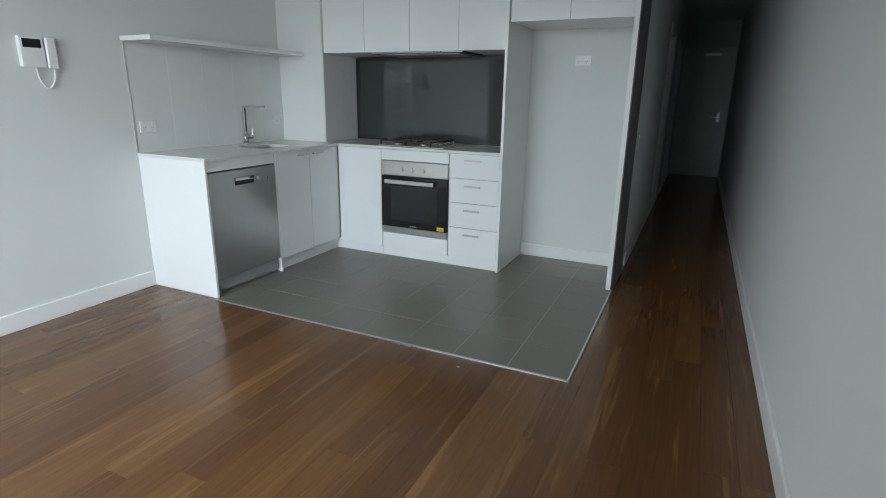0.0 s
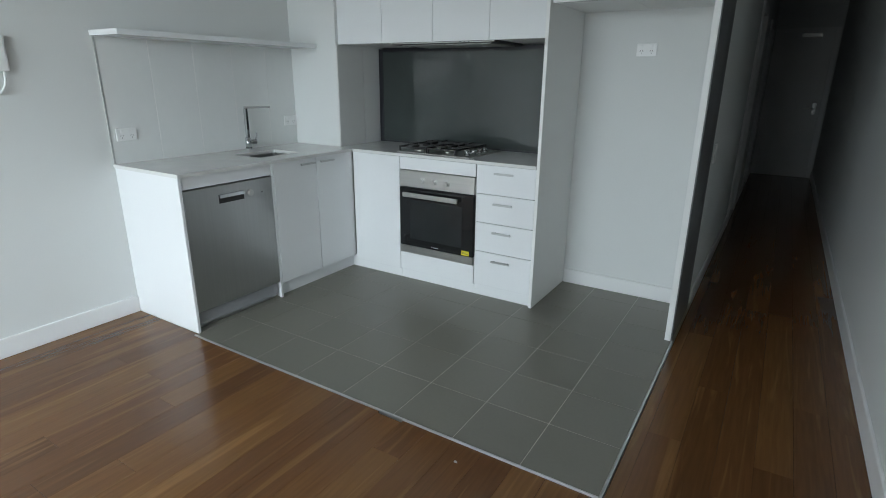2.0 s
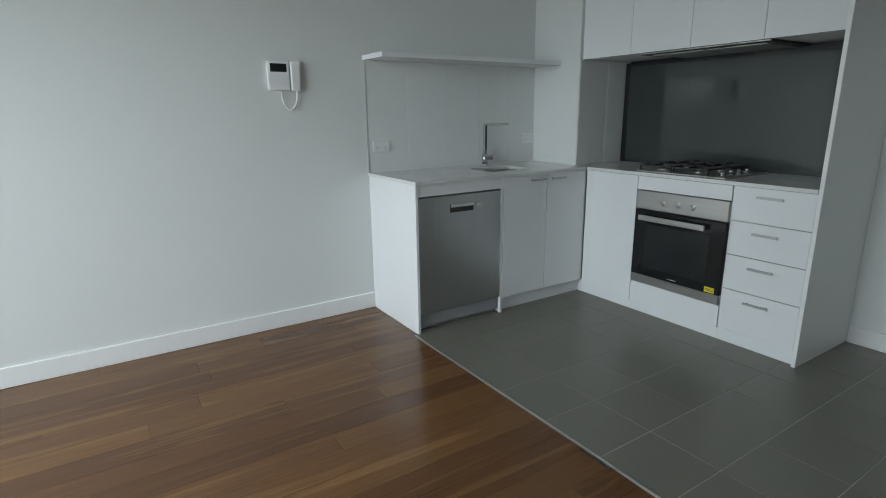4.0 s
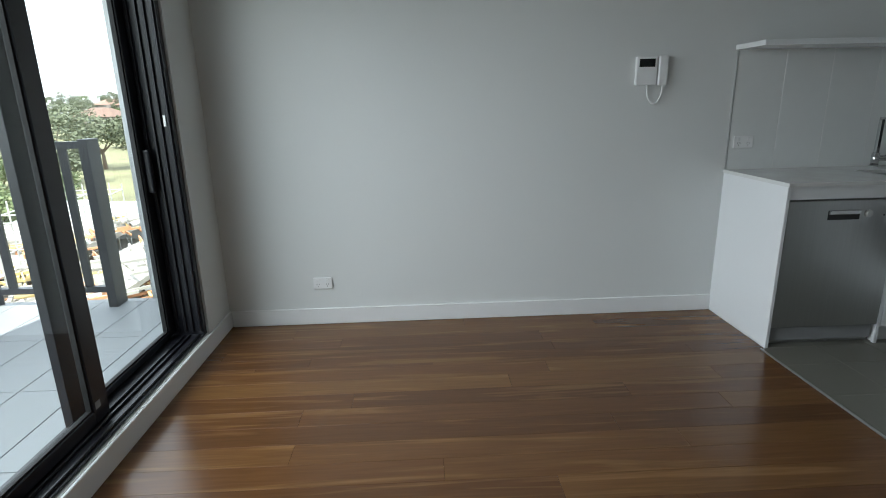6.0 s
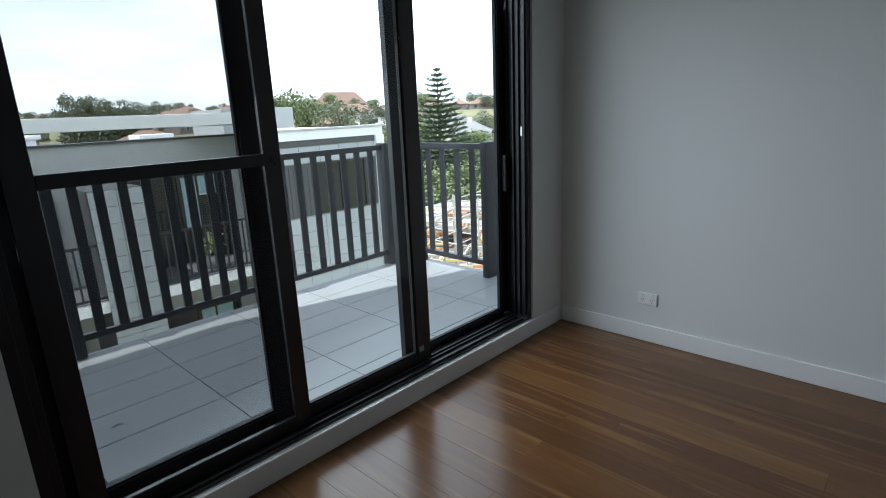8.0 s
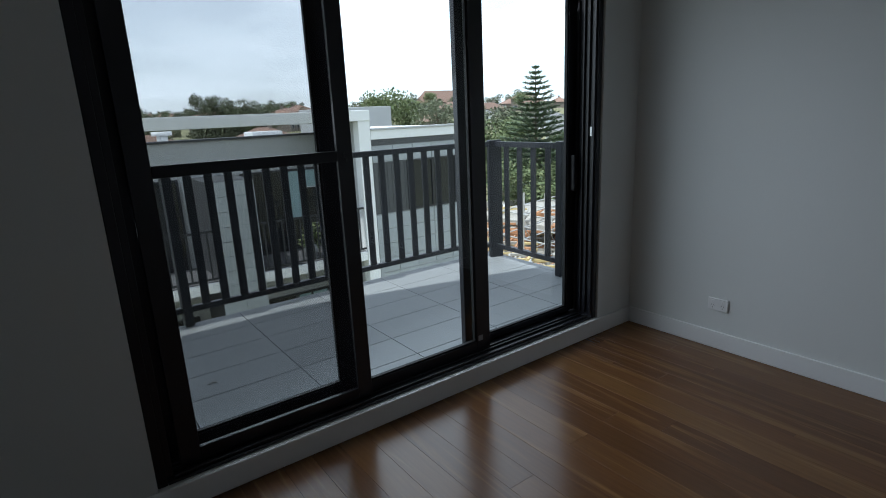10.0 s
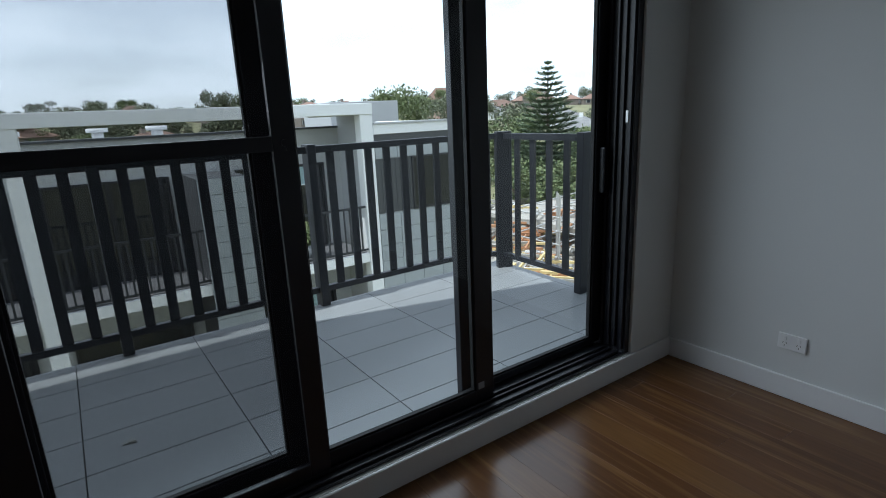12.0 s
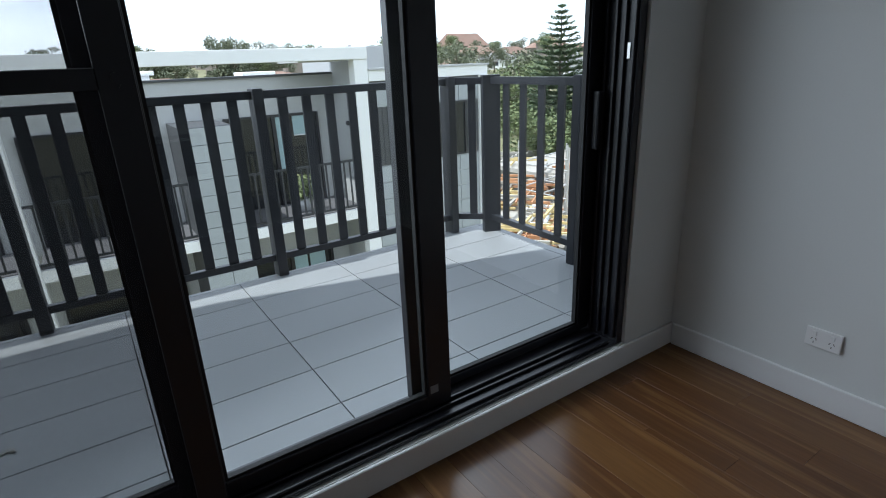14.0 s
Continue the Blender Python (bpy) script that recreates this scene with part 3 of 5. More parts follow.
# overhead cupboards
UZ = 1.629
over = []
for i, (x0, x1) in enumerate(((0.448, 0.845), (0.847, 1.250), (1.252, 1.655), (1.657, 2.036))):
    c = thing("overhead_cupboard", "white gloss overhead cupboard above the cooktop bench", "cabinet", ((x0 + x1) / 2, 1.7, UZ), "overhead cupboards")
    boxes("body", [(x0 + 0.001, x1 - 0.001, 1.454, BACK - 0.002, UZ + 0.004, 2.355)], M_MELA, c)
    boxes("door", [(x0, x1, 1.434, 1.452, UZ, 2.352)], M_GLOSSW, c, r=0.0015)
for x0, x1 in ((2.062, 2.464), (2.467, 2.866)):
    c = thing("overhead_cupboard", "white overhead cupboard above the fridge recess", "cabinet", ((x0 + x1) / 2, 1.7, 1.803), "overhead cupboards")
    boxes("body", [(x0, x1, 1.412, BACK - 0.002, 1.808, 2.355)], M_MELA, c)
    boxes("door", [(x0, x1, 1.392, 1.410, 1.803, 2.352)], M_GLOSSW, c, r=0.0015)

# rangehood under the cupboards
hood = thing("rangehood", "slim black and steel rangehood under the overhead cupboards", "rangehood", (1.3, 1.7, 1.62))
boxes("body", [(0.90, 1.68, 1.470, 1.88, 1.618, UZ + 0.003)], M_BLACKAL, hood, r=0.003)
boxes("front_strip", [(0.90, 1.68, 1.455, 1.469, 1.621, UZ - 0.001)], M_STEELH, hood, "thin steel front strip", r=0.001)
boxes("button", [(1.44 + 0.03 * i, 1.455 + 0.03 * i, 1.450, 1.455, 1.622, 1.627) for i in range(3)], M_CHROME, hood)
boxes("filter", [(0.95, 1.28, 1.52, 1.86, 1.614, 1.618), (1.30, 1.63, 1.52, 1.86, 1.614, 1.618)], M_STEELH, hood, "grey mesh filters")

# worktop: one L-shaped slab with a cut-out for the sink
SX0, SX1, SY0, SY1 = 0.20, 0.45, 0.665, 1.000
xs_t, ys_t = [0.0, SX0, SX1, 0.455, 0.612, 2.037], [-0.006, SY0, SY1, 1.360, 1.405, 1.891]
bm = bmesh.new()
grid_v = {}
for i in range(5):
    for j in range(5):
        if (i == 1 and j == 1) or (i < 3 and j == 4) or (i == 4 and j < 3):
            continue
        corners = []
        for a, b in ((i, j), (i + 1, j), (i + 1, j + 1), (i, j + 1)):
            if (a, b) not in grid_v:
                grid_v[a, b] = bm.verts.new((xs_t[a], ys_t[b], TOP))
            corners.append(grid_v[a, b])
        bm.faces.new(corners)
up_faces = list(bm.faces)
ext = bmesh.ops.extrude_face_region(bm, geom=up_faces)
bmesh.ops.translate(bm, verts=[g for g in ext["geom"] if isinstance(g, bmesh.types.BMVert)], vec=(0, 0, -0.02))
bmesh.ops.recalc_face_normals(bm, faces=list(bm.faces))
top = part("worktop", bm, M_STONE)
tagged(top, "thin pale stone L-shaped kitchen worktop", "worktop")

# sink
sink = thing("sink", "stainless steel undermount sink bowl", "sink", (0.325, 0.83, TOP - 0.2))
bm = bmesh.new()
box(bm, SX0 - 0.012, SX1 + 0.012, SY0 - 0.012, SY1 + 0.012, TOP - 0.1875, TOP - 0.0205)
bm.faces.ensure_lookup_table()
up = max(bm.faces, key=lambda f: f.calc_center_median().z)
bmesh.ops.delete(bm, geom=[up], context='FACES_ONLY')
bmesh.ops.bevel(bm, geom=[e for e in bm.edges if not e.is_boundary], offset=0.02, segments=3, affect='EDGES')
bowl = part("bowl", bm, M_STEEL, sink)
sol = bowl.modifiers.new("thickness", 'SOLIDIFY')
sol.thickness = 0.0015
rods("drain", [((0.325, 0.83, TOP - 0.1865), (0.325, 0.83, TOP - 0.182), 0.045), ((0.325, 0.83, TOP - 0.182), (0.325, 0.83, TOP - 0.179), 0.03)], M_CHROME, sink, "round chrome drain", sides=24)

# mixer tap
tap = thing("mixer_tap", "tall square-spout chrome mixer tap behind the sink", "tap", (0.070, 0.890, TOP))
TXp, TYp = 0.070, 0.890
bm = bmesh.new()
rod(bm, (TXp, TYp, TOP), (TXp, TYp, TOP + 0.012), 0.027, 0.025, sides=24)
rod(bm, (TXp, TYp, TOP + 0.012), (TXp, TYp, TOP + 0.085), 0.021, sides=24)
smooth(part("base", bm, M_CHROME, tap))
bm = bmesh.new()
box(bm, TXp - 0.011, TXp + 0.011, TYp - 0.011, TYp + 0.011, TOP + 0.083, TOP + 0.281)
soften(bm, 0.003, 2)
part("riser", bm, M_CHROME, tap)
bm = bmesh.new()
vs, fs = box(bm, -0.012, 0.165, -0.012, 0.012, 0.0, 0.014)
soften(bm, 0.003, 2)
bm.transform(Matrix.Translation((TXp, TYp, TOP + 0.281)) @ Matrix.Rotation(math.atan2(0.17, 0.11), 4, 'Z'))
part("spout", bm, M_CHROME, tap)
bm = bmesh.new()
rod(bm, (TXp, TYp + 0.018, TOP + 0.052), (TXp + 0.012, TYp + 0.058, TOP + 0.052), 0.017, sides=20)
rod(bm, (TXp + 0.012, TYp + 0.055, TOP + 0.055), (TXp + 0.016, TYp + 0.062, TOP + 0.115), 0.006)
part("lever", bm, M_CHROME, tap)

# cooktop
cook = thing("gas_cooktop", "four-burner gas cooktop with black cast-iron trivets", "cooktop", (1.3, 1.68, TOP))
CX0, CX1, CY0, CY1 = 1.01, 1.585, 1.440, 1.900
bm = bmesh.new()
box(bm, CX0, CX1, CY0, CY1, TOP + 0.0005, TOP + 0.008)
soften(bm, 0.003, 2)
part("plate", bm, M_STEELH, cook, "brushed steel plate")
for bx, by, br in ((1.13, 1.56, 0.046), (1.13, 1.80, 0.036), (1.36, 1.56, 0.032), (1.36, 1.80, 0.052)):
    bm = bmesh.new()
    rod(bm, (bx, by, TOP + 0.008), (bx, by, TOP + 0.020), br, br * 0.92, sides=24)
    burner = part("burner", bm, M_STEELH, cook, "silver burner ring")
    smooth(burner)
    bm = bmesh.new()
    rod(bm, (bx, by, TOP + 0.020), (bx, by, TOP + 0.028), br * 0.72, br * 0.68, sides=24)
    smooth(part("burner_cap", bm, M_IRON, burner))
for tx0, tx1 in ((1.025, 1.240), (1.255, 1.470)):
    bm = bmesh.new()
    zt = TOP + 0.044
    for (x0, y0), (x1, y1) in (((tx0, CY0 + 0.02), (tx1, CY0 + 0.02)), ((tx0, CY1 - 0.02), (tx1, CY1 - 0.02)), ((tx0, CY0 + 0.02), (tx0, CY1 - 0.02)), ((tx1, CY0 + 0.02), (tx1, CY1 - 0.02)), ((tx0, 1.68), (tx1, 1.68))):
        box(bm, min(x0, x1) - 0.0035, max(x0, x1) + 0.0035, min(y0, y1) - 0.0035, max(y0, y1) + 0.0035, zt - 0.009, zt)
    cx = (tx0 + tx1) / 2
    for by in (1.56, 1.80):
        for dx, dy in ((1, 0), (-1, 0), (0, 1), (0, -1)):
            ax, ay = cx + dx * 0.03, by + dy * 0.03
            ex, ey = cx + dx * 0.105, by + dy * 0.105
            box(bm, min(ax, ex) - 0.004, max(ax, ex) + 0.004, min(ay, ey) - 0.004, max(ay, ey) + 0.004, zt - 0.006, zt + 0.006)
    for fx in (tx0, tx1):
        for fy in (CY0 + 0.02, CY1 - 0.02):
            box(bm, fx - 0.005, fx + 0.005, fy - 0.005, fy + 0.005, TOP + 0.007, zt)
    part("trivet", bm, M_IRON, cook, "black cast-iron trivet")
for i in range(4):
    bm = bmesh.new()
    ky = 1.52 + i * 0.085
    rod(bm, (1.527, ky, TOP + 0.008), (1.527, ky, TOP + 0.013), 0.021, sides=20)
    rod(bm, (1.527, ky, TOP + 0.013), (1.527, ky, TOP + 0.036), 0.017, 0.015, sides=20)
    smooth(part("knob", bm, M_CHROME, cook, "round chrome knob"))

cook.location.x -= 0.03
cook.location.y -= 0.035

# back splash of dark glass with a black edge
GLASS_Y = 1.891
glass_back = thing("glass_splashback", "dark grey glossy glass splashback behind the cooktop", "splashback", (1.24, GLASS_Y, 1.25))
boxes("pane", [(0.500, 2.020, GLASS_Y - 0.008, GLASS_Y - 0.002, TOP + 0.016, 1.598)], M_MIRRORGL, glass_back)
boxes("edge_trim", [(0.463, 0.500, GLASS_Y - 0.010, GLASS_Y - 0.001, TOP + 0.002, 1.618), (2.020, 2.036, GLASS_Y - 0.010, GLASS_Y - 0.001, TOP + 0.002, 1.618), (0.500, 2.020, GLASS_Y - 0.010, GLASS_Y - 0.001, TOP + 0.002, TOP + 0.016), (0.500, 2.020, GLASS_Y - 0.010, GLASS_Y - 0.001, 1.598, 1.626)], M_BLACKAL, glass_back, "black edge trim")

# shelf over the sink
bm = bmesh.new()
box(bm, 0.0, 0.275, -0.012, 1.403, 1.606, 1.634)
soften(bm, 0.0015)
tagged(part("shelf", bm, M_GLOSSW), "white floating shelf above the sink splashback", "shelf")

# glazed splashback tiles on the wall and on the nib's side
splash = structure(boxes("splashback", [(0.0, 0.0080, 0.004, 1.405, TOP, 1.606)], M_GROUTW), "white glazed tile splashback behind the sink", "splashback")
edge_y = [0.006, 0.295, 0.580, 0.865, 1.150, 1.404]
for a, b in zip(edge_y[:-1], edge_y[1:]):
    boxes("tile", [(0.003, 0.009, a + 0.0012, b - 0.0012, TOP + 0.002, 1.605)], M_SPLASH, splash, r=0.0012)
boxes("edge_strip", [(0.0, 0.0105, 0.0, 0.0055, TOP, 1.606)], M_ALU, splash, "thin silver edge strip")
nib_splash = structure(boxes("splashback", [(0.455, 0.4575, 1.407, 1.891, TOP, 1.626)], M_GROUTW), "white glazed tiles on the side of the nib", "splashback")
for a, b in ((1.409, 1.688), (1.691, 1.880)):
    boxes("tile", [(0.4575, 0.4625, a, b, TOP + 0.002, 1.625)], M_SPLASH, nib_splash, r=0.001)

# ---- intercom ----
ic = thing("intercom", "white wall intercom with a small dark screen and a handset", "intercom", (0, -0.48, 1.49))
bm = bmesh.new()
box(bm, 0.0, 0.030, -0.580, -0.458, 1.427, 1.585)
soften(bm, 0.006, 2)
part("body", bm, M_PLASTIC, ic)
boxes("screen", [(0.0295, 0.0312, -0.566, -0.474, 1.527, 1.572)], M_LCD, ic, "small dark screen", r=0.0005)
boxes("button", [(0.0295, 0.0315, -0.560 + 0.024 * i, -0.545 + 0.024 * i, 1.447, 1.455) for i in range(4)], M_PLASTIC, ic)
bm = bmesh.new()
box(bm, 0.004, 0.034, -0.452, -0.394, 1.423, 1.589)
soften(bm, 0.012, 3)
part("handset", bm, M_PLASTIC, ic)
cv = bpy.data.curves.new("cord", 'CURVE')
cv.dimensions, cv.bevel_depth, cv.bevel_resolution = '3D', 0.0052, 3
sp = cv.splines.new('BEZIER')
pts = ((0.016, -0.510, 1.428), (0.018, -0.492, 1.345), (0.018, -0.462, 1.321), (0.018, -0.430, 1.350), (0.018, -0.416, 1.425))
sp.bezier_points.add(len(pts) - 1)
for p, co in zip(sp.bezier_points, pts):
    p.co = co
    p.handle_left_type = p.handle_right_type = 'AUTO'
cv.materials.append(M_PLASTIC)
cord = new("cord", cv)
cord.parent = ic
cord.matrix_parent_inverse = ic.matrix_world.inverted()
ic.location.y -= 0.020
ic.location.z -= 0.006
cord["label"] = "white looped handset cord"

# ---- sliding door ----
sd = structure(thing("door_4", "black aluminium balcony sliding door with glass panels and an insect screen", "sliding door", (1.57, -3.2, 0.06)), "black aluminium balcony sliding door with glass panels and an insect screen", "sliding door")
DX0, DX1, DZ0, DZ1, DY0, DY1 = 0.340, 2.907, 0.108, 2.438, -3.325, -3.112


def frame_bar(name, rows, parent, label="", mat=M_BLACKAL, r=0.002):
    return boxes(name, rows, mat, parent, label, r)


jr = frame_bar("jamb", [(DX0, DX0 + 0.035, DY0, DY1, DZ0, DZ1)], sd)
frame_bar("jamb_bead", [(DX0 + 0.035, DX0 + 0.048, y - 0.006, y + 0.006, DZ0 + 0.03, DZ1 - 0.03) for y in (-3.128, -3.170, -3.208, -3.250, -3.300)], jr)
jl = frame_bar("jamb", [(DX1 - 0.035, DX1, DY0, DY1, DZ0, DZ1)], sd)
frame_bar("jamb_bead", [(DX1 - 0.060, DX1 - 0.035, y - 0.006, y + 0.006, DZ0 + 0.03, DZ1 - 0.03) for y in (-3.128, -3.170, -3.208, -3.250, -3.300)], jl)
frame_bar("head", [(DX0 + 0.036, DX1 - 0.036, DY0, DY1, DZ1 - 0.04, DZ1)], sd)
sill = frame_bar("sill", [(DX0 + 0.036, DX1 - 0.036, DY0, DY1, DZ0, DZ0 + 0.012)], sd)
frame_bar("track", [(DX0 + 0.062, DX1 - 0.062, y - 0.005, y + 0.005, DZ0 + 0.013, DZ0 + 0.025) for y in (-3.130, -3.178, -3.209, -3.285)], sill)


def sash(name, x0, x1, y, w0, w1, label, z0=DZ0 + 0.026, z1=DZ1 - 0.043, rail=0.052, depth=0.036, pane=True):
    """A sliding panel: two stiles, two rails, beads and a pane."""
    p = frame_bar(name, [(x0, x0 + w0, y - depth / 2, y + depth / 2, z0, z1), (x1 - w1, x1, y - depth / 2, y + depth / 2, z0, z1), (x0 + w0, x1 - w1, y - depth / 2, y + depth / 2, z0, z0 + rail), (x0 + w0, x1 - w1, y - depth / 2, y + depth / 2, z1 - 0.06, z1)], sd, label)
    g0, g1, gz0, gz1 = x0 + w0, x1 - w1, z0 + rail, z1 - 0.06
    frame_bar("bead", [(g0, g0 + 0.009, y - 0.010, y + 0.010, gz0, gz1), (g1 - 0.009, g1, y - 0.010, y + 0.010, gz0, gz1), (g0 + 0.009, g1 - 0.009, y - 0.010, y + 0.010, gz0, gz0 + 0.009)], p, mat=M_RUBBER, r=0)
    if pane:
        bm = bmesh.new()
        box(bm, g0 + 0.002, g1 - 0.002, y - 0.003, y + 0.003, gz0 + 0.002, gz1 - 0.002)
        g = part("pane", bm, M_GLASS, p, "clear glass pane")
        g.visible_shadow = False
    return p


mid = sash("glass_panel", 1.178, 2.000, -3.209, 0.095, 0.050, "middle glass panel")
right = sash("glass_panel", 0.380, 1.294, -3.285, 0.066, 0.085, "fixed glass panel with a wide stile", rail=0.03)
left_g = sash("glass_panel", 1.968, 2.868, -3.285, 0.092, 0.138, "glass panel behind the insect screen")
# pull handle and latch of the wide stile
bm = bmesh.new()
box(bm, 0.398, 0.426, -3.267, -3.233, 0.93, 1.15)
soften(bm, 0.008, 2)
box(bm, 0.386, 0.438, -3.271, -3.2655, 0.90, 1.18)
part("pull_handle", bm, M_BLACKAL, right, "black pull handle")
boxes("latch_strike", [(DX0 + 0.035, DX0 + 0.042, -3.155, -3.143, 1.262, 1.316)], M_ALU, jr, "small silver latch strike")
boxes("corner_label", [(1.232, 1.264, -3.1905, -3.1895, 0.192, 0.222)], M_PLASTG, mid, "small grey corner plate")
# insect screen with a mid rail
scr = frame_bar("insect_screen", [(1.955, 2.026, -3.189, -3.167, 0.136, 2.392), (2.735, 2.812, -3.189, -3.167, 0.136, 2.392), (2.026, 2.735, -3.189, -3.167, 0.136, 0.186), (2.026, 2.735, -3.189, -3.167, 2.330, 2.392), (2.026, 2.735, -3.190, -3.166, 1.252, 1.296)], sd, "insect screen panel with a mid rail")
bm = bmesh.new()
box(bm, 2.025, 2.736, -3.1785, -3.1775, 0.185, 1.253)
box(bm, 2.025, 2.736, -3.1785, -3.1775, 1.295, 2.331)
msh = part("mesh", bm, M_MESH, scr, "fine black insect mesh")
msh.visible_shadow = False
rods("latch_button", [((1.990, -3.167, 1.275), (1.990, -3.1605, 1.275), 0.011), ((1.982, -3.167, 1.255), (1.982, -3.162, 1.255), 0.006)], M_BLACKAL, scr, "small round screen latch")

# ---- balcony ----
BZ = 0.075
structure(boxes("balcony_slab", [(-0.44, 5.2, -5.02, -3.36, -0.22, 0.045)], M_BBED), "concrete balcony slab edge", "balcony")
# unseen slab overhead; slanted front edge chosen to set the paving's sunlit strip
bm = bmesh.new()
lo_ring = [bm.verts.new((x, y, 2.74)) for x, y in ((-0.9, -3.36), (-0.9, -3.93), (2.95, -4.95), (5.2, -4.95), (5.2, -3.36))]
hi_ring = [bm.verts.new((v.co.x, v.co.y, 2.96)) for v in lo_ring]
bm.faces.new(lo_ring[::-1])
bm.faces.new(hi_ring)
for i in range(5):
    bm.faces.new((lo_ring[i], lo_ring[(i + 1) % 5], hi_ring[(i + 1) % 5], hi_ring[i]))
bmesh.ops.recalc_face_normals(bm, faces=list(bm.faces))
structure(part("balcony_soffit", bm, M_RENDER), "unseen balcony soffit, its edge shaped to shade the paving", "ceiling")
structure(boxes("wall_outside", [(-0.60, -0.152, -3.36, -3.05, -6.9, 3.4), (3.892, 5.6, -3.36, -3.05, -6.9, 3.4)], M_RENDER), "white rendered outside wall", "wall")
structure(boxes("wall_pier", [(-0.60, -0.46, -3.80, -3.362, -6.9, 2.74)], M_RENDER), "white rendered pier at the end of the balcony", "wall")
structure(boxes("wall_balcony_side", [(5.2, 5.35, -5.2, -3.362, -6.9, 2.74)], M_RENDER), "white rendered wall closing the balcony", "wall")

RAIL_TOP = 1.165
balu = thing("balustrade", "charcoal steel balcony balustrade with flat vertical bars", "balustrade", (1.2, -4.94, BZ))


def flat_post(x, y, w, axis, z0=BZ - 0.02, z1=RAIL_TOP + 0.012):
    bm = bmesh.new()
    if axis == 'x':
        box(bm, x - 0.029, x + 0.029, y - w / 2, y + w / 2, z0, z1)
    else:
        box(bm, x - w / 2, x + w / 2, y - 0.029, y + 0.029, z0, z1)
    soften(bm, 0.003)
    part("post", bm, M_CHARCOAL, balu)


FY = -4.975
bm = bmesh.new()
box(bm, -0.13, 5.19, FY - 0.022, FY + 0.022, RAIL_TOP - 0.045, RAIL_TOP)
soften(bm, 0.003)
part("top_rail", bm, M_CHARCOAL, balu)
bm = bmesh.new()
box(bm, -0.13, 5.19, FY - 0.02, FY + 0.02, 0.165, 0.205)
soften(bm, 0.003)
part("bottom_rail", bm, M_CHARCOAL, balu)
posts_x = [-0.085, 1.213, 2.418, 3.623, 4.828]
for x in posts_x:
    flat_post(x, FY, 0.105, 'x')
bar = bmesh.new()
box(bar, -0.027, 0.027, -0.008, 0.008, 0.204, RAIL_TOP - 0.044)
first_bar = part("bar", bar, M_CHARCOAL, balu)
bar_mesh = first_bar.data


def add_bar(x, y, turn=0.0):
    b = new("bar", bar_mesh)
    b.parent = balu
    b.matrix_parent_inverse = balu.matrix_world.inverted()
    b.matrix_basis = pose(x, y, 0, 0, 0, turn)


x_list = []
for a, b in zip(posts_x[:-1], posts_x[1:]):
    k = 8
    x_list += [a + (b - a) * (i + 1) / (k + 1) for i in range(k)]
first_bar.matrix_basis = pose(x_list[0], FY, 0)
for x in x_list[1:]:
    add_bar(x, FY)
# chamfered corner and short side rail
c0, c1, s1 = Vector((-0.13, FY, 0)), Vector((-0.320, -4.80, 0)), Vector((-0.300, -3.95, 0))
for a, b, nb in ((c0, c1, 1), (c1, s1, 4)):
    d = (b - a).normalized()
    ang = math.degrees(math.atan2(d.y, d.x))
    for nm, z0, z1 in (("top_rail", RAIL_TOP - 0.045, RAIL_TOP), ("bottom_rail", 0.165, 0.205)):
        bm = bmesh.new()
        box(bm, 0, (b - a).length, -0.02, 0.02, z0, z1)
        bm.transform(pose(a.x, a.y, 0, 0, 0, ang))
        part(nm, bm, M_CHARCOAL, balu)
    for i in range(nb):
        p = a + (b - a) * (i + 1) / (nb + 1)
        add_bar(p.x, p.y, ang)
for p, w, ang in ((c1, 0.125, -20), (s1, 0.13, 0)):
    bm = bmesh.new()
    box(bm, -w / 2, w / 2, -0.029, 0.029, BZ - 0.02, RAIL_TOP + 0.014)
    soften(bm, 0.003)
    bm.transform(pose(p.x, p.y, 0, 0, 0, ang))
    part("post", bm, M_CHARCOAL, balu)

# ---- outside: the neighbouring block ----
YA, YB = -12.0, -13.5
apt = thing("apartment_building", "white and grey rendered apartment block across the gap", "building", (0, YB, -7))
boxes("wall", [(-3.02, 9.0, YB - 0.4, YB, -7.0, 1.0), ], M_RENDERG_SHADE, apt, "grey rendered wall")
boxes("parapet_cap", [(-3.02, 9.02, YB - 0.42, YB + 0.04, 1.002, 1.045)], M_DKCLAD, apt, "dark metal parapet cap")
boxes("roof", [(-3.02, 9.0, -26.0, YB - 0.42, 0.68, 0.76)], M_ROOFMET, apt, "grey flat metal roof")
for vx, vy in ((3.4, -16.2), (1.7, -17.5), (0.5, -16.6), (5.2, -18.0)):
    rods("roof_vent", [((vx, vy, 0.8), (vx, vy, 1.12), 0.13), ((vx, vy, 1.12), (vx, vy, 1.22), 0.24)], M_RENDER, apt, "small white roof vent", sides=14)
boxes("skylight", [(-2.3, -1.5, -16.4, -15.6, 0.8, 1.10)], M_RENDER, apt, "white boxed skylight", r=0.01)
boxes("roof_plant_screen", [(-7.6, -5.0, -21.0, -18.6, 0.8, 1.72)], M_ROOFMET, apt, "grey plant screen on the roof", r=0.01)
boxes("beam", [(-3.02, 9.0, YA - 0.28, YA + 0.02, 1.27, 1.50), (-3.02, -2.72, YB, YA - 0.28, 1.27, 1.50)], M_RENDER, apt, "white roof beam", r=0.006)
# underside coloured grey to stand for the shade behind the white beam
boxes("soffit", [(-2.72, -1.7, YB, YA - 0.28, 1.25, 1.29)], M_RENDERG_SHADE, apt)
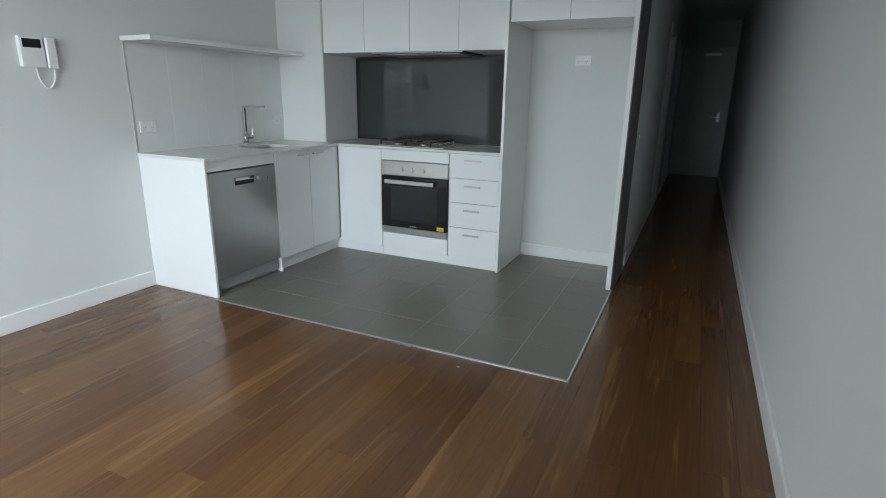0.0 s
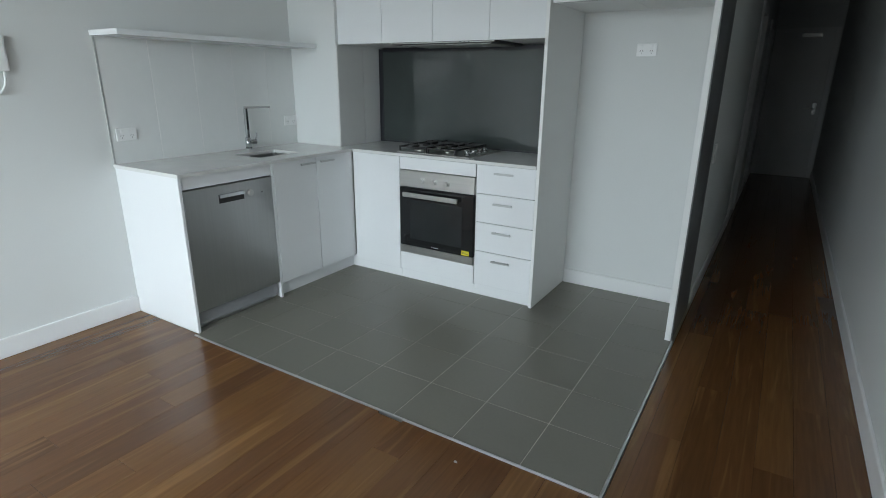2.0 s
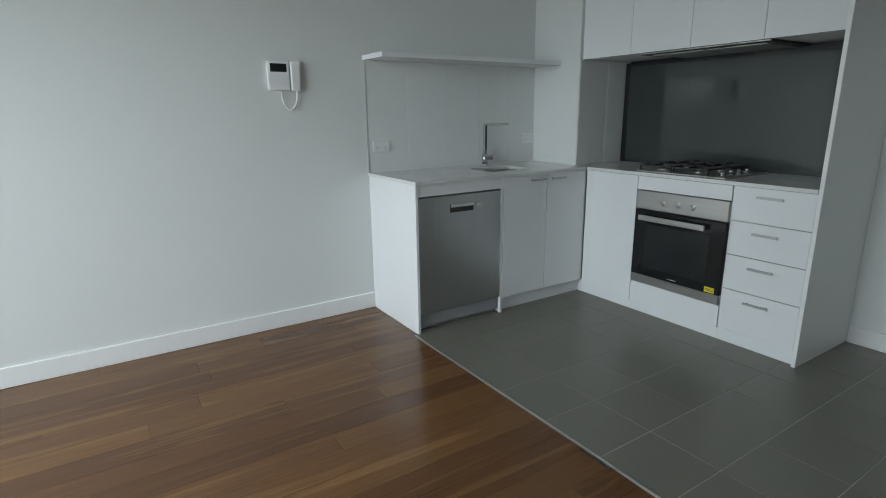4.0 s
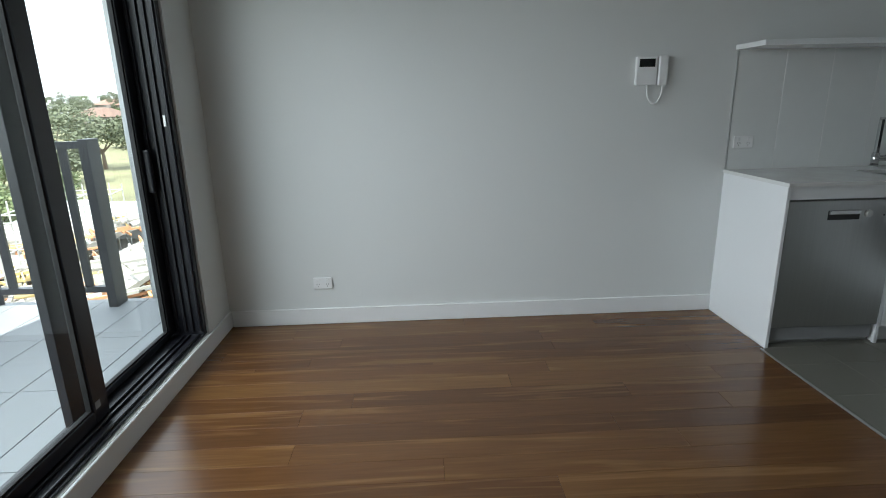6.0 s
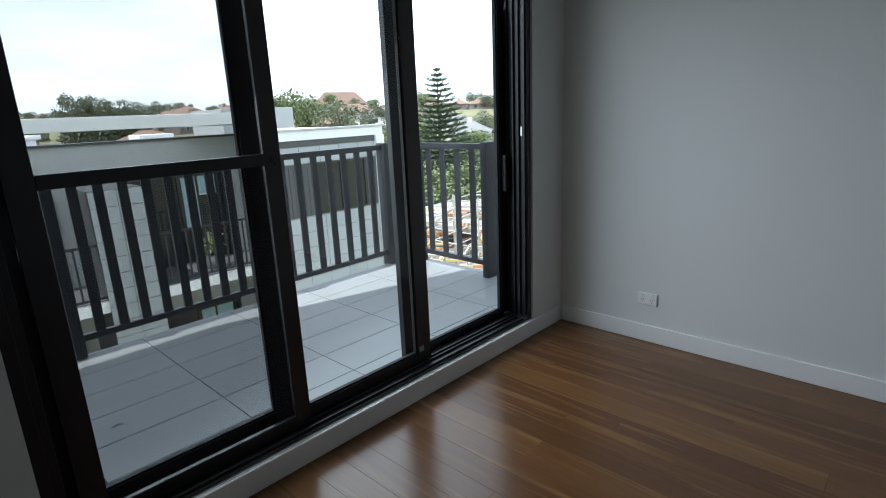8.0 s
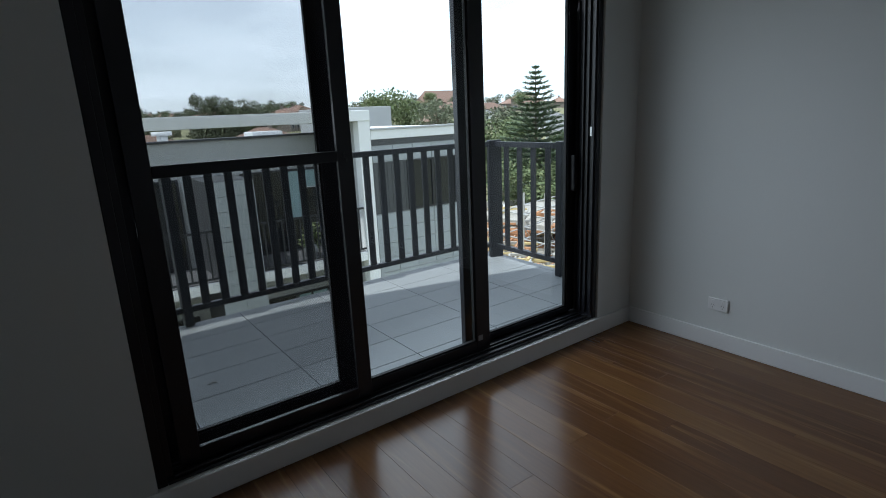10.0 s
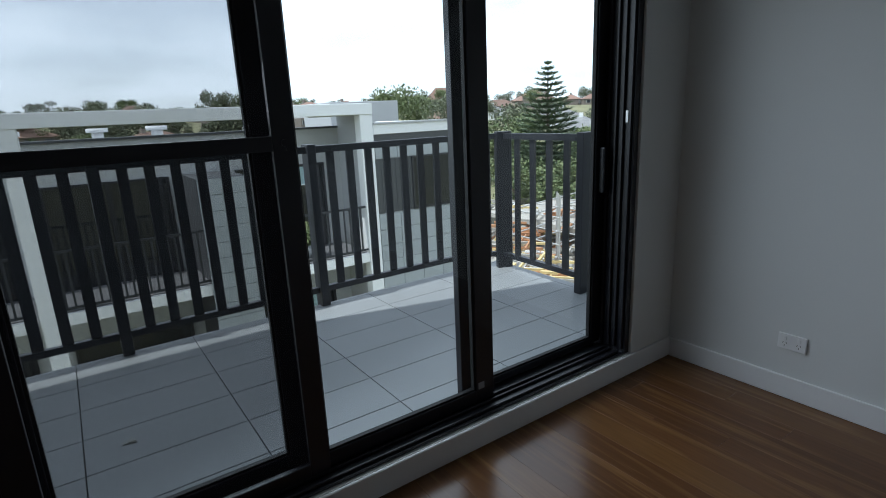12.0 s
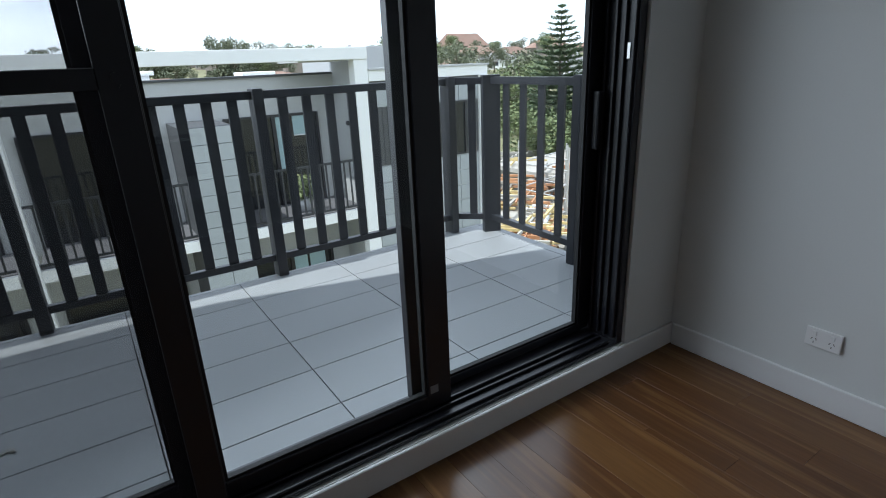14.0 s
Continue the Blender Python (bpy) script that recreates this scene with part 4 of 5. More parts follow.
for cx0, cx1 in ((-3.018, -2.722), (3.02, 3.28), (9.0, 9.3)):
    boxes("column", [(cx0, cx1, YA - 0.26, YA, -7.0, 1.27)], M_RENDER, apt, "white rendered column", r=0.006)
# inner side greyed like the soffit, its shade put into the colour
boxes("side_wall", [(-3.018, -2.87, YB, YA - 0.262, -7.0, 1.25)], M_RENDERG_SHADE, apt)
for fx0, fx1 in ((-0.25, 0.62),):
    fin = boxes("fin", [(fx0, fx1, YB, YA + 0.0, -7.0, 0.25)], M_DKCLAD, apt, "pier clad in grey panels")
    for i in range(22):
        z1 = 0.245 - i * 0.30
        boxes("cladding_panel", [(fx0 - 0.012, (fx0 + fx1) / 2 - 0.006, YA, YA + 0.02, z1 - 0.288, z1)], M_CLAD, fin)
        boxes("cladding_panel", [((fx0 + fx1) / 2 + 0.006, fx1 + 0.012, YA, YA + 0.02, z1 - 0.288, z1)], M_CLAD, fin)
for z_s in (-1.74, -4.80):
    for x0, x1 in ((-2.72, -0.252), (0.622, 3.02), (3.32, 9.0)):
        boxes("balcony_slab", [(x0, x1, YB, YA - 0.02, z_s - 0.20, z_s)], M_RENDER, apt, "white balcony slab")
        # dark sheet over the sunlit slab, standing for the balcony's shade
        boxes("balcony_paving", [(x0, x1, YB, YA - 0.10, z_s + 0.002, z_s + 0.02)], M_SHADEFLOOR, apt, "balcony floor coloured dark as if in deep shade")
        bm = bmesh.new()
        box(bm, x0, x1, YA - 0.09, YA - 0.05, z_s + 1.02, z_s + 1.065)
        box(bm, x0, x1, YA - 0.09, YA - 0.05, z_s + 0.06, z_s + 0.10)
        nb = int((x1 - x0) / 0.125)
        for i in range(1, nb):
            bx = x0 + (x1 - x0) * i / nb
            box(bm, bx - 0.017, bx + 0.017, YA - 0.078, YA - 0.062, z_s + 0.10, z_s + 1.02)
        part("balustrade", bm, M_CHARCOAL, apt, "dark barred balcony balustrade")
        wx0, wx1 = (x0 + 0.345, x1 - 0.22) if x0 < 0 else (x0 + 0.29, x0 + 2.30)
        top_z = z_s + 1.93
        win = boxes("window", [(wx0, wx1, YB + 0.004, YB + 0.03, z_s + 0.02, top_z)], M_DKGLASS, apt, "dark glazed balcony doors")
        boxes("frame", [(wx0 - 0.05, wx0, YB, YB + 0.07, z_s, top_z + 0.05), (wx1, wx1 + 0.05, YB, YB + 0.07, z_s, top_z + 0.05), (wx0, wx1, YB, YB + 0.07, top_z, top_z + 0.05), ((wx0 + wx1) / 2 - 0.04, (wx0 + wx1) / 2 + 0.04, YB + 0.03, YB + 0.07, z_s, top_z), (wx0 + 0.08, wx0 + 0.14, YB + 0.03, YB + 0.07, z_s, top_z)], M_BLACKAL, win)
        if x0 < 0:
            bw = (wx1 - wx0) / 2
            for b0, b1, drop in ((wx0 + bw * 0.62, wx0 + bw * 0.98, 1.15), (wx0 + bw * 0.16, wx0 + bw * 0.56, 0.42)):
                blind = boxes("blind", [(b0, b1, YB + 0.034, YB + 0.040, top_z - drop, top_z - 0.01)], M_CURTAIN, win, "pale blue-green roller blind")
                rods("bottom_rail", [((b0, YB + 0.040, top_z - drop), (b1, YB + 0.040, top_z - drop), 0.014)], M_RENDER, blind)
rods("wall_light", [((-2.87, YB + 0.7, -0.02), (-2.81, YB + 0.7, -0.02), 0.05)], M_BLACKAL, apt, "small black wall light")
for px, s in ((-1.62, 1.0), (-1.5, 0.8)):
    bm = bmesh.new()
    rng = random.Random(int(px * -100))
    for i in range(60):
        a, rr, hh = rng.random() * 6.28, rng.random() * 0.22 * s, rng.random() * 0.5 * s
        c = Vector((px + rr * math.cos(a), YA - 0.6 + rr * math.sin(a), -1.36 + hh))
        d = Vector((rng.uniform(-1, 1), rng.uniform(-1, 1), rng.uniform(-0.3, 1))).normalized() * 0.11
        e = d.cross(Vector((0.2, 0.4, 1))).normalized() * 0.03
        bm.faces.new([bm.verts.new(c - d), bm.verts.new(c + e), bm.verts.new(c + d), bm.verts.new(c - e)])
    plant = part("pot_plant", bm, M_LEAF2)
    tagged(plant, "small green potted plant on the far balcony", "plant")
    rods("pot", [((px, YA - 0.6, -1.62), (px, YA - 0.6, -1.34), 0.09, 0.12)], M_PLASTG, plant, "grey pot")

apt.location.z += 0.10

wing = thing("apartment_wing", "lower white and grey wing of the apartment block", "building", (-4.8, YA, -7))
WX0, WX1 = -6.08, -3.024
boxes("wall", [(WX0, WX1, YA - 5.0, YA - 0.04, -7.0, 0.86)], M_RENDERG_SHADE, wing)
boxes("parapet", [(WX0, WX1, YA - 0.30, YA, 0.94, 1.15), (WX0, WX0 + 0.3, YA - 5.0, YA - 0.30, 0.94, 1.15)], M_RENDER, wing, "white rendered parapet", r=0.004)
boxes("parapet_cap", [(WX0 - 0.03, WX1, YA - 0.33, YA + 0.03, 1.152, 1.19)], M_ROOFMET, wing, "grey metal cap")
# solid dark strip in place of the shade in the parapet's gap
boxes("shadow_gap", [(WX0, WX1, YA - 0.2, YA - 0.02, 0.80, 0.938)], M_DKCLAD, wing)
boxes("roof", [(WX0 + 0.3, WX1, YA - 5.0, YA - 0.33, 0.95, 1.0)], M_ROOFMET, wing)
boxes("corner_column", [(WX0, WX0 + 0.26, YA - 0.3, YA + 0.05, -7.0, 0.938)], M_RENDER, wing, "white corner column", r=0.006)
for r_i, (z1, z0) in enumerate([(0.79, 0.42)] + [(-0.82 - 0.36 * i, -1.165 - 0.36 * i) for i in range(16)]):
    xs = [WX0 + 0.28 + (r_i % 2) * 0.0]
    n_p = 5
    for i in range(n_p):
        a = WX0 + 0.275 + (WX1 - WX0 - 0.285) * i / n_p
        b = WX0 + 0.275 + (WX1 - WX0 - 0.285) * (i + 1) / n_p
        boxes("cladding_panel", [(a + 0.006, b - 0.006, YA - 0.04, YA - 0.012, z0 + 0.006, z1 - 0.006)], M_CLAD, wing)
boxes("cladding_band", [(WX0 + 0.28, -5.45, YA - 0.04, YA - 0.015, -0.80, 0.41), (-3.95, WX1 - 0.01, YA - 0.04, YA - 0.015, -0.80, 0.41)], M_DKCLAD, wing, "charcoal ribbed cladding band")
boxes("cladding_rib", [(x, x + 0.02, YA - 0.016, YA - 0.004, -0.80, 0.41) for x in [WX0 + 0.34 + 0.12 * i for i in range(3)] + [-3.9 + 0.12 * i for i in range(7)]], M_DKCLAD, wing)
win = boxes("window", [(-5.40, -4.0, YA - 0.035, YA - 0.020, -0.76, 0.37)], M_DKGLASS, wing, "dark window with reflections")
boxes("frame", [(-5.45, -5.40, YA - 0.04, YA + 0.01, -0.80, 0.41), (-4.0, -3.95, YA - 0.04, YA + 0.01, -0.80, 0.41), (-5.40, -4.0, YA - 0.04, YA + 0.01, 0.37, 0.41), (-5.40, -4.0, YA - 0.04, YA + 0.01, -0.80, -0.76), (-4.73, -4.67, YA - 0.04, YA + 0.01, -0.76, 0.37)], M_BLACKAL, win)


# ---- outside: ground, suburb and trees ----
def ground_z(x, y):
    d = math.hypot(x, y)
    s = min(1.0, max(0.0, (d - 55.0) / 300.0))
    s = s * s * (3 - 2 * s)
    return -7.0 + 10.5 * s + 1.2 * s * math.sin(x * 0.021 + 1.3) * math.cos(y * 0.017)


bm = bmesh.new()
radii = [0, 6, 15, 28, 42, 55, 70, 85, 100, 120, 140, 165, 190, 220, 250, 285, 320, 360, 450, 700, 1200, 2500]
rings = []
for r_ in radii:
    if r_ == 0:
        rings.append([bm.verts.new((0, 0, -7.0))])
        continue
    rings.append([bm.verts.new((r_ * math.cos(a), r_ * math.sin(a), ground_z(r_ * math.cos(a), r_ * math.sin(a)))) for a in [2 * math.pi * i / 72 for i in range(72)]])
for i in range(72):
    j = (i + 1) % 72
    bm.faces.new((rings[0][0], rings[1][i], rings[1][j]))
    for a, b in zip(rings[1:-1], rings[2:]):
        bm.faces.new((a[i], b[i], b[j], a[j]))
structure(part("ground", bm, M_GROUND), "dry grassy suburban ground rising to a low hill", "ground")


def crown_mesh(name, mat, seed, lumps, leaf, count, low=0.14):
    """Leaf clumps spread over several uneven lobes; unit height."""
    rng = np.random.default_rng(seed)
    centres = np.stack([rng.uniform(-0.30, 0.30, lumps), rng.uniform(-0.30, 0.30, lumps), rng.uniform(low + 0.1, 0.88, lumps)], 1)
    size = rng.uniform(0.13, 0.25, lumps)
    which = rng.integers(0, lumps, count)
    way = rng.normal(size=(count, 3))
    way /= np.linalg.norm(way, axis=1)[:, None]
    c = centres[which] + way * (size[which] * rng.uniform(0.55, 1.08, count))[:, None] * (1, 1, 0.75)
    a = rng.normal(size=(count, 3))
    a /= np.linalg.norm(a, axis=1)[:, None]
    b = np.cross(a, way)
    b /= np.linalg.norm(b, axis=1)[:, None] + 1e-9
    s = leaf * rng.uniform(0.6, 1.4, count)[:, None]
    v = np.stack([c - a * s, c + b * s * 0.6, c + a * s, c - b * s * 0.6], 1).reshape(-1, 3)
    f = np.arange(count * 4).reshape(-1, 4)
    me = bpy.data.meshes.new(name)
    me.from_pydata(v.tolist(), [], f.tolist())
    me.materials.append(mat)
    return me, centres


def make_tree(seed, mat, lumps, leaf, count, label):
    t = thing("tree", label, "tree", (0, 0, -60), "suburban trees")
    me, centres = crown_mesh("crown", mat, seed, lumps, leaf, count)
    cr = new("crown", me)
    cr.parent = t
    bm = bmesh.new()
    rod(bm, (0, 0, -0.03), (0, 0, 0.34), 0.030, 0.018, sides=8)
    for c in centres[:6]:
        rod(bm, (0, 0, 0.28), tuple(c), 0.014, 0.004, sides=6)
    tr = part("trunk", bm, M_BARK)
    tr.parent = t
    return t


kinds = [make_tree(11, M_LEAF, 22, 0.021, 4200, "grey-green gum tree with an uneven crown"), make_tree(12, M_LEAF2, 18, 0.022, 3800, "bright green leafy garden tree"), make_tree(13, M_LEAF, 15, 0.022, 3400, "broad dark green street tree"), make_tree(14, M_LEAF2, 12, 0.025, 2600, "low bushy green shrub tree")]


def polar(az, d):
    """A spot at azimuth az (degrees from -y towards +x) and distance d from the balcony."""
    return 2.0 + d * math.sin(radians(az)), -2.0 - d * math.cos(radians(az))


def put_tree(k, az, d, h, wide=1.0):
    x, y = polar(az, d)
    t = copy_thing(kinds[k], Matrix.Identity(4))
    t.location = (x, y, ground_z(x, y) - 0.02 * h)
    t.rotation_euler = (0, 0, (az * 37.0 + d) % 6.28)
    t.scale = (h * wide, h * wide, h)


rng = random.Random(5)
for az, d, k, h, w in ((-14.3, 150, 0, 14.0, 0.8), (-12.6, 150, 0, 14.5, 0.75), (-17.6, 155, 2, 12.5, 0.9), (-8.5, 150, 2, 11.5, 1.2), (-6, 148, 2, 11, 1.3), (-3.5, 155, 0, 11.5, 1.2), (-31, 105, 1, 13.0, 0.9), (-36, 95, 0, 11.0, 1.0), (-42, 62, 1, 8, 1.1), (-44, 72, 0, 10, 1.1), (-39, 66, 1, 7, 1.2), (-50, 70, 3, 6, 1.4), (-52, 60, 3, 5, 1.5), (-48, 56, 1, 5, 1.5), (-56, 75, 0, 9, 1.2), (-26, 118, 1, 9, 1.2), (-60, 90, 2, 9, 1.2), (-45, 48, 3, 4, 1.6), (-49, 50, 3, 4.5, 1.5), (-55, 52, 3, 4, 1.5), (-2, 170, 2, 12, 1.2), (6, 150, 2, 11, 1.4), (-43.5, 39, 1, 5.2, 1.2), (-50.5, 40, 1, 4.8, 1.3), (-47.5, 37.5, 3, 3.6, 1.5), (-54, 41, 3, 4.2, 1.4)):
    put_tree(k, az, d, h, w)
for i in range(150):
    az = rng.uniform(-72, 34)
    d = 75 + 270 * math.sqrt(rng.random())
    put_tree(rng.choice((0, 0, 1, 2, 2, 3)), az, d, rng.uniform(5, 11) * (0.8 if d < 120 else 1.0), rng.uniform(0.9, 1.4))
for t in kinds:
    for o in (*t.children_recursive, t):
        bpy.data.objects.remove(o)


def make_house(w, d, wall_h, roof_h, wall_mat, roof_mat, label):
    """A single-storey house: walls, hipped roof with eaves, chimney, windows."""
    h = thing("house", label, "house", (0, 0, -60), "suburban houses")

    def under(ob):
        ob.parent = h
        return ob
    under(boxes("wall", [(-w / 2, w / 2, -d / 2, d / 2, -1.5, wall_h)], wall_mat))
    bm = bmesh.new()
    e = 0.5
    a = [bm.verts.new(c) for c in ((-w / 2 - e, -d / 2 - e, wall_h), (w / 2 + e, -d / 2 - e, wall_h), (w / 2 + e, d / 2 + e, wall_h), (-w / 2 - e, d / 2 + e, wall_h))]
    r0, r1 = bm.verts.new((-w / 2 + d / 2, 0, wall_h + roof_h)), bm.verts.new((w / 2 - d / 2, 0, wall_h + roof_h))
    for f in ((a[0], a[1], r1, r0), (a[2], a[3], r0, r1), (a[1], a[2], r1), (a[3], a[0], r0), (a[3], a[2], a[1], a[0])):
        bm.faces.new(f)
    roof = under(part("roof", bm, roof_mat))
    ch = boxes("chimney", [(w * 0.15, w * 0.15 + 0.8, -0.4, 0.4, wall_h + roof_h * 0.5, wall_h + roof_h + 0.7)], wall_mat)
    ch.parent = roof
    for i in range(3):
        x = -w / 2 + w * (i + 0.5) / 3
        for s in (1, -1):
            wn_ = boxes("window", [(x - 0.9, x + 0.9, s * (d / 2 + 0.02) - 0.03, s * (d / 2 + 0.02) + 0.03, 0.9, 2.2)], M_FARWIN)
            under(wn_)
            f_ = boxes("frame", [(x - 1.0, x - 0.9, s * (d / 2 + 0.03) - 0.05, s * (d / 2 + 0.03) + 0.05, 0.8, 2.3), (x + 0.9, x + 1.0, s * (d / 2 + 0.03) - 0.05, s * (d / 2 + 0.03) + 0.05, 0.8, 2.3)], M_RENDER)
            f_.parent = wn_
    return h


house_kinds = [make_house(14, 9, 2.8, 2.6, M_BRICKF, M_TERRA, "cream brick house with a terracotta hipped roof"), make_house(11, 9, 5.6, 2.3, M_BRICKF, M_TERRA, "two-storey brick house with a terracotta roof"), make_house(13, 8.5, 2.8, 2.3, M_RENDER, M_GREYROOF, "white house with a grey hipped roof")]
for i in range(75):
    az = -74 + 108 * ((i * 0.618) % 1.0)
    d = 85 + 230 * math.sqrt(rng.random())
    x, y = polar(az, d)
    h = copy_thing(house_kinds[rng.choice((0, 0, 1, 2))], Matrix.Identity(4))
    h.location = (x, y, ground_z(x, y))
    h.rotation_euler = (0, 0, radians(-az + rng.choice((0, 90, 20, -15))))
for t in house_kinds:
    for o in (*t.children_recursive, t):
        bpy.data.objects.remove(o)
# large gabled roof on the skyline
x, y = polar(-36.3, 330)
hall = thing("church_hall", "large brick hall with a steep terracotta gable on the skyline", "building", (x, y, ground_z(x, y)))
boxes("wall", [(x - 13, x + 13, y - 7, y + 7, ground_z(x, y) - 3, ground_z(x, y) + 5)], M_BRICKF, hall)
bm = bmesh.new()
gz = ground_z(x, y) + 5
v = [bm.verts.new(c) for c in ((x - 14, y - 8, gz), (x + 14, y - 8, gz), (x + 14, y + 8, gz), (x - 14, y + 8, gz), (x - 11, y, gz + 7), (x + 11, y, gz + 7))]
for f in ((0, 1, 5, 4), (2, 3, 4, 5), (1, 2, 5), (3, 0, 4)):
    bm.faces.new([v[i] for i in f])
part("roof", bm, M_TERRA, hall)

# tall araucaria in whorls
px_, py_ = polar(-46.1, 46)
pz = ground_z(px_, py_)
pine = thing("norfolk_pine", "tall dark green Norfolk pine with tiered branches", "tree", (px_, py_, pz))
PH = 12.0
bm = bmesh.new()
rod(bm, (px_, py_, pz), (px_, py_, pz + PH), 0.24, 0.02, sides=10)
part("trunk", bm, M_BARK, pine)
prng = np.random.default_rng(3)
pv, pf = [], []
tiers = 26
for ti in range(tiers):
    fz = 0.10 + 0.89 * ti / (tiers - 1)
    reach = (4.7 * (1 - fz) ** 0.78 + 0.10) * (0.9 + 0.2 * prng.random())
    nbr = 7 if fz > 0.75 else 12
    a0 = prng.random() * 6.28
    for bi in range(nbr):
        a = a0 + 6.283 * bi / nbr + prng.uniform(-0.15, 0.15)
        L = reach * prng.uniform(0.82, 1.1)
        for s in np.linspace(0.12, 1.0, max(4, int(L * 8))):
            c = np.array([math.cos(a) * L * s, math.sin(a) * L * s, fz * PH + 0.25 * L * s * s - 0.12 * L * s])
            for q in range(6):
                d = np.array([math.cos(a + prng.uniform(-1.1, 1.1)), math.sin(a + prng.uniform(-1.1, 1.1)), prng.uniform(0.0, 0.5)]) * 0.19
                e = np.array([-d[1], d[0], prng.uniform(-0.1, 0.1)]) * 0.40
                k = len(pv)
                cc = c + prng.normal(size=3) * 0.05
                pv += [cc - d * 0.3 + e, cc + d, cc - d * 0.3 - e]
                pf.append((k, k + 1, k + 2))
me = bpy.data.meshes.new("crown")
me.from_pydata([(float(p[0] + px_), float(p[1] + py_), float(p[2] + pz)) for p in pv], [], pf)
me.materials.append(M_PINE)
cr = new("crown", me)
cr.parent = pine
cr.matrix_parent_inverse = pine.matrix_world.inverted()

# ---- outside: building site below ----
site = thing("building_site", "building site with concrete decks, formwork and scaffold", "building site", (-19, -19, -7))
srng = random.Random(9)
boxes("concrete_deck", [(-31, -11.5, -27.5, -12.5, -6.6, -6.3), (-30, -18, -26.5, -17.5, -4.9, -4.65), (-27, -12.5, -16.6, -13.2, -5.4, -5.2)], M_CONCRETE, site, "pale concrete decks")
boxes("wall_form", [(-30, -29.8, -27, -18, -6.3, -4.0), (-24, -23.8, -22, -18, -4.65, -2.9), (-20.3, -18.0, -17.6, -17.4, -6.3, -3.6)], M_RENDER, site, "white boarded walls")
for mat, nm, n in ((M_ORANGE, "orange_formwork", 90), (M_YELLOWF, "yellow_formwork", 60), (M_CONCRETE, "plank_stack", 90), (M_RENDER, "white_formwork", 25)):
    bm = bmesh.new()
    for i in range(n):
        az = srng.uniform(-62, -40)
        d = srng.uniform(17, 34)
        cx, cy = polar(az, d)
        cz = srng.choice((-6.3, -6.3, -4.65))
        k = srng.randint(2, 5)
        for j in range(k):
            w_, l_ = srng.uniform(0.05, 0.14), srng.uniform(0.6, 2.2)
            vs, _ = box(bm, -l_ / 2, l_ / 2, -w_ / 2, w_ / 2, 0, 0.10)
            bmesh.ops.transform(bm, verts=vs, matrix=pose(cx + srng.uniform(-0.4, 0.4), cy + srng.uniform(-0.4, 0.4), cz + 0.105 * j, 0, 0, srng.choice((35, 125)) + srng.uniform(-6, 6)))
    part(nm, bm, mat, site)
bm = bmesh.new()
for ix in range(9):
    for iy in range(3):
        x0, y0 = -27.5 + ix * 1.8, -21.5 + iy * 1.4 + ix * 0.35
        rod(bm, (x0, y0, -6.6), (x0, y0, -2.6 + (ix % 3) * 0.3), 0.035, sides=6)
        for zz in (-5.2, -4.0, -2.9):
            if ix < 8:
                rod(bm, (x0, y0, zz), (x0 + 1.8, y0 + 0.35, zz), 0.03, sides=6)
            if iy < 2:
                rod(bm, (x0, y0, zz), (x0, y0 + 1.4, zz), 0.03, sides=6)
        if ix < 8 and iy != 1:
            rod(bm, (x0, y0, -6.5), (x0 + 1.8, y0 + 0.35, -4.0), 0.025, sides=6)
part("scaffold", bm, M_SCAFF, site, "grey tube scaffold")
boxes("site_fence", [(-34, -10, -30.2, -30.1, -7, -5.1)], M_CONCRETE, site)

# ---- floors, piece by piece ----
floor = structure(boxes("floor", [(0.0, EAST, SOUTH, -0.032, -0.12, -0.016), (0.0, 0.60, -0.032, 0.0, -0.12, -0.016), (2.917, EAST, -0.032, HALL_END, -0.12, -0.016)], M_SUBFLOOR), "polished red-brown hardwood board floor", "floor")
frng = random.Random(21)


def plank(x0, x1, y0, y1):
    bm = bmesh.new()
    g = 0.0003
    vs, fs = box(bm, x0 + g, x1 - g, y0 + g, y1 - g, -0.016, 0.0)
    bmesh.ops.bevel(bm, geom=[e for e in fs[1].edges], offset=0.0006, segments=1, affect='EDGES')
    part("plank", bm, M_TIMBER, floor)


edges_x = [0.0] + [0.11 + 0.13 * i for i in range(28)] + [EAST]
for x0, x1 in zip(edges_x[:-1], edges_x[1:]):
    runs = [(x0, x1, SOUTH, HALL_END)] if x0 > 2.917 else [(x0, x1, SOUTH, -0.001 if x1 < 0.6 else -0.031)]
    if x0 < 0.6 < x1:
        runs = [(x0, 0.6, SOUTH, -0.001), (0.6, x1, SOUTH, -0.031)]
    if x0 < 2.917 < x1:
        runs.append((2.918, x1, -0.031, HALL_END))
    for p0, p1, start, stop in runs:
        y = start - frng.uniform(0.0, 1.5)
        while y < stop:
            y2 = y + frng.uniform(0.9, 2.1)
            a, b = max(y, start), min(y2, stop)
            if b - a > 0.02:
                plank(p0, p1, a, b)
            y = y2

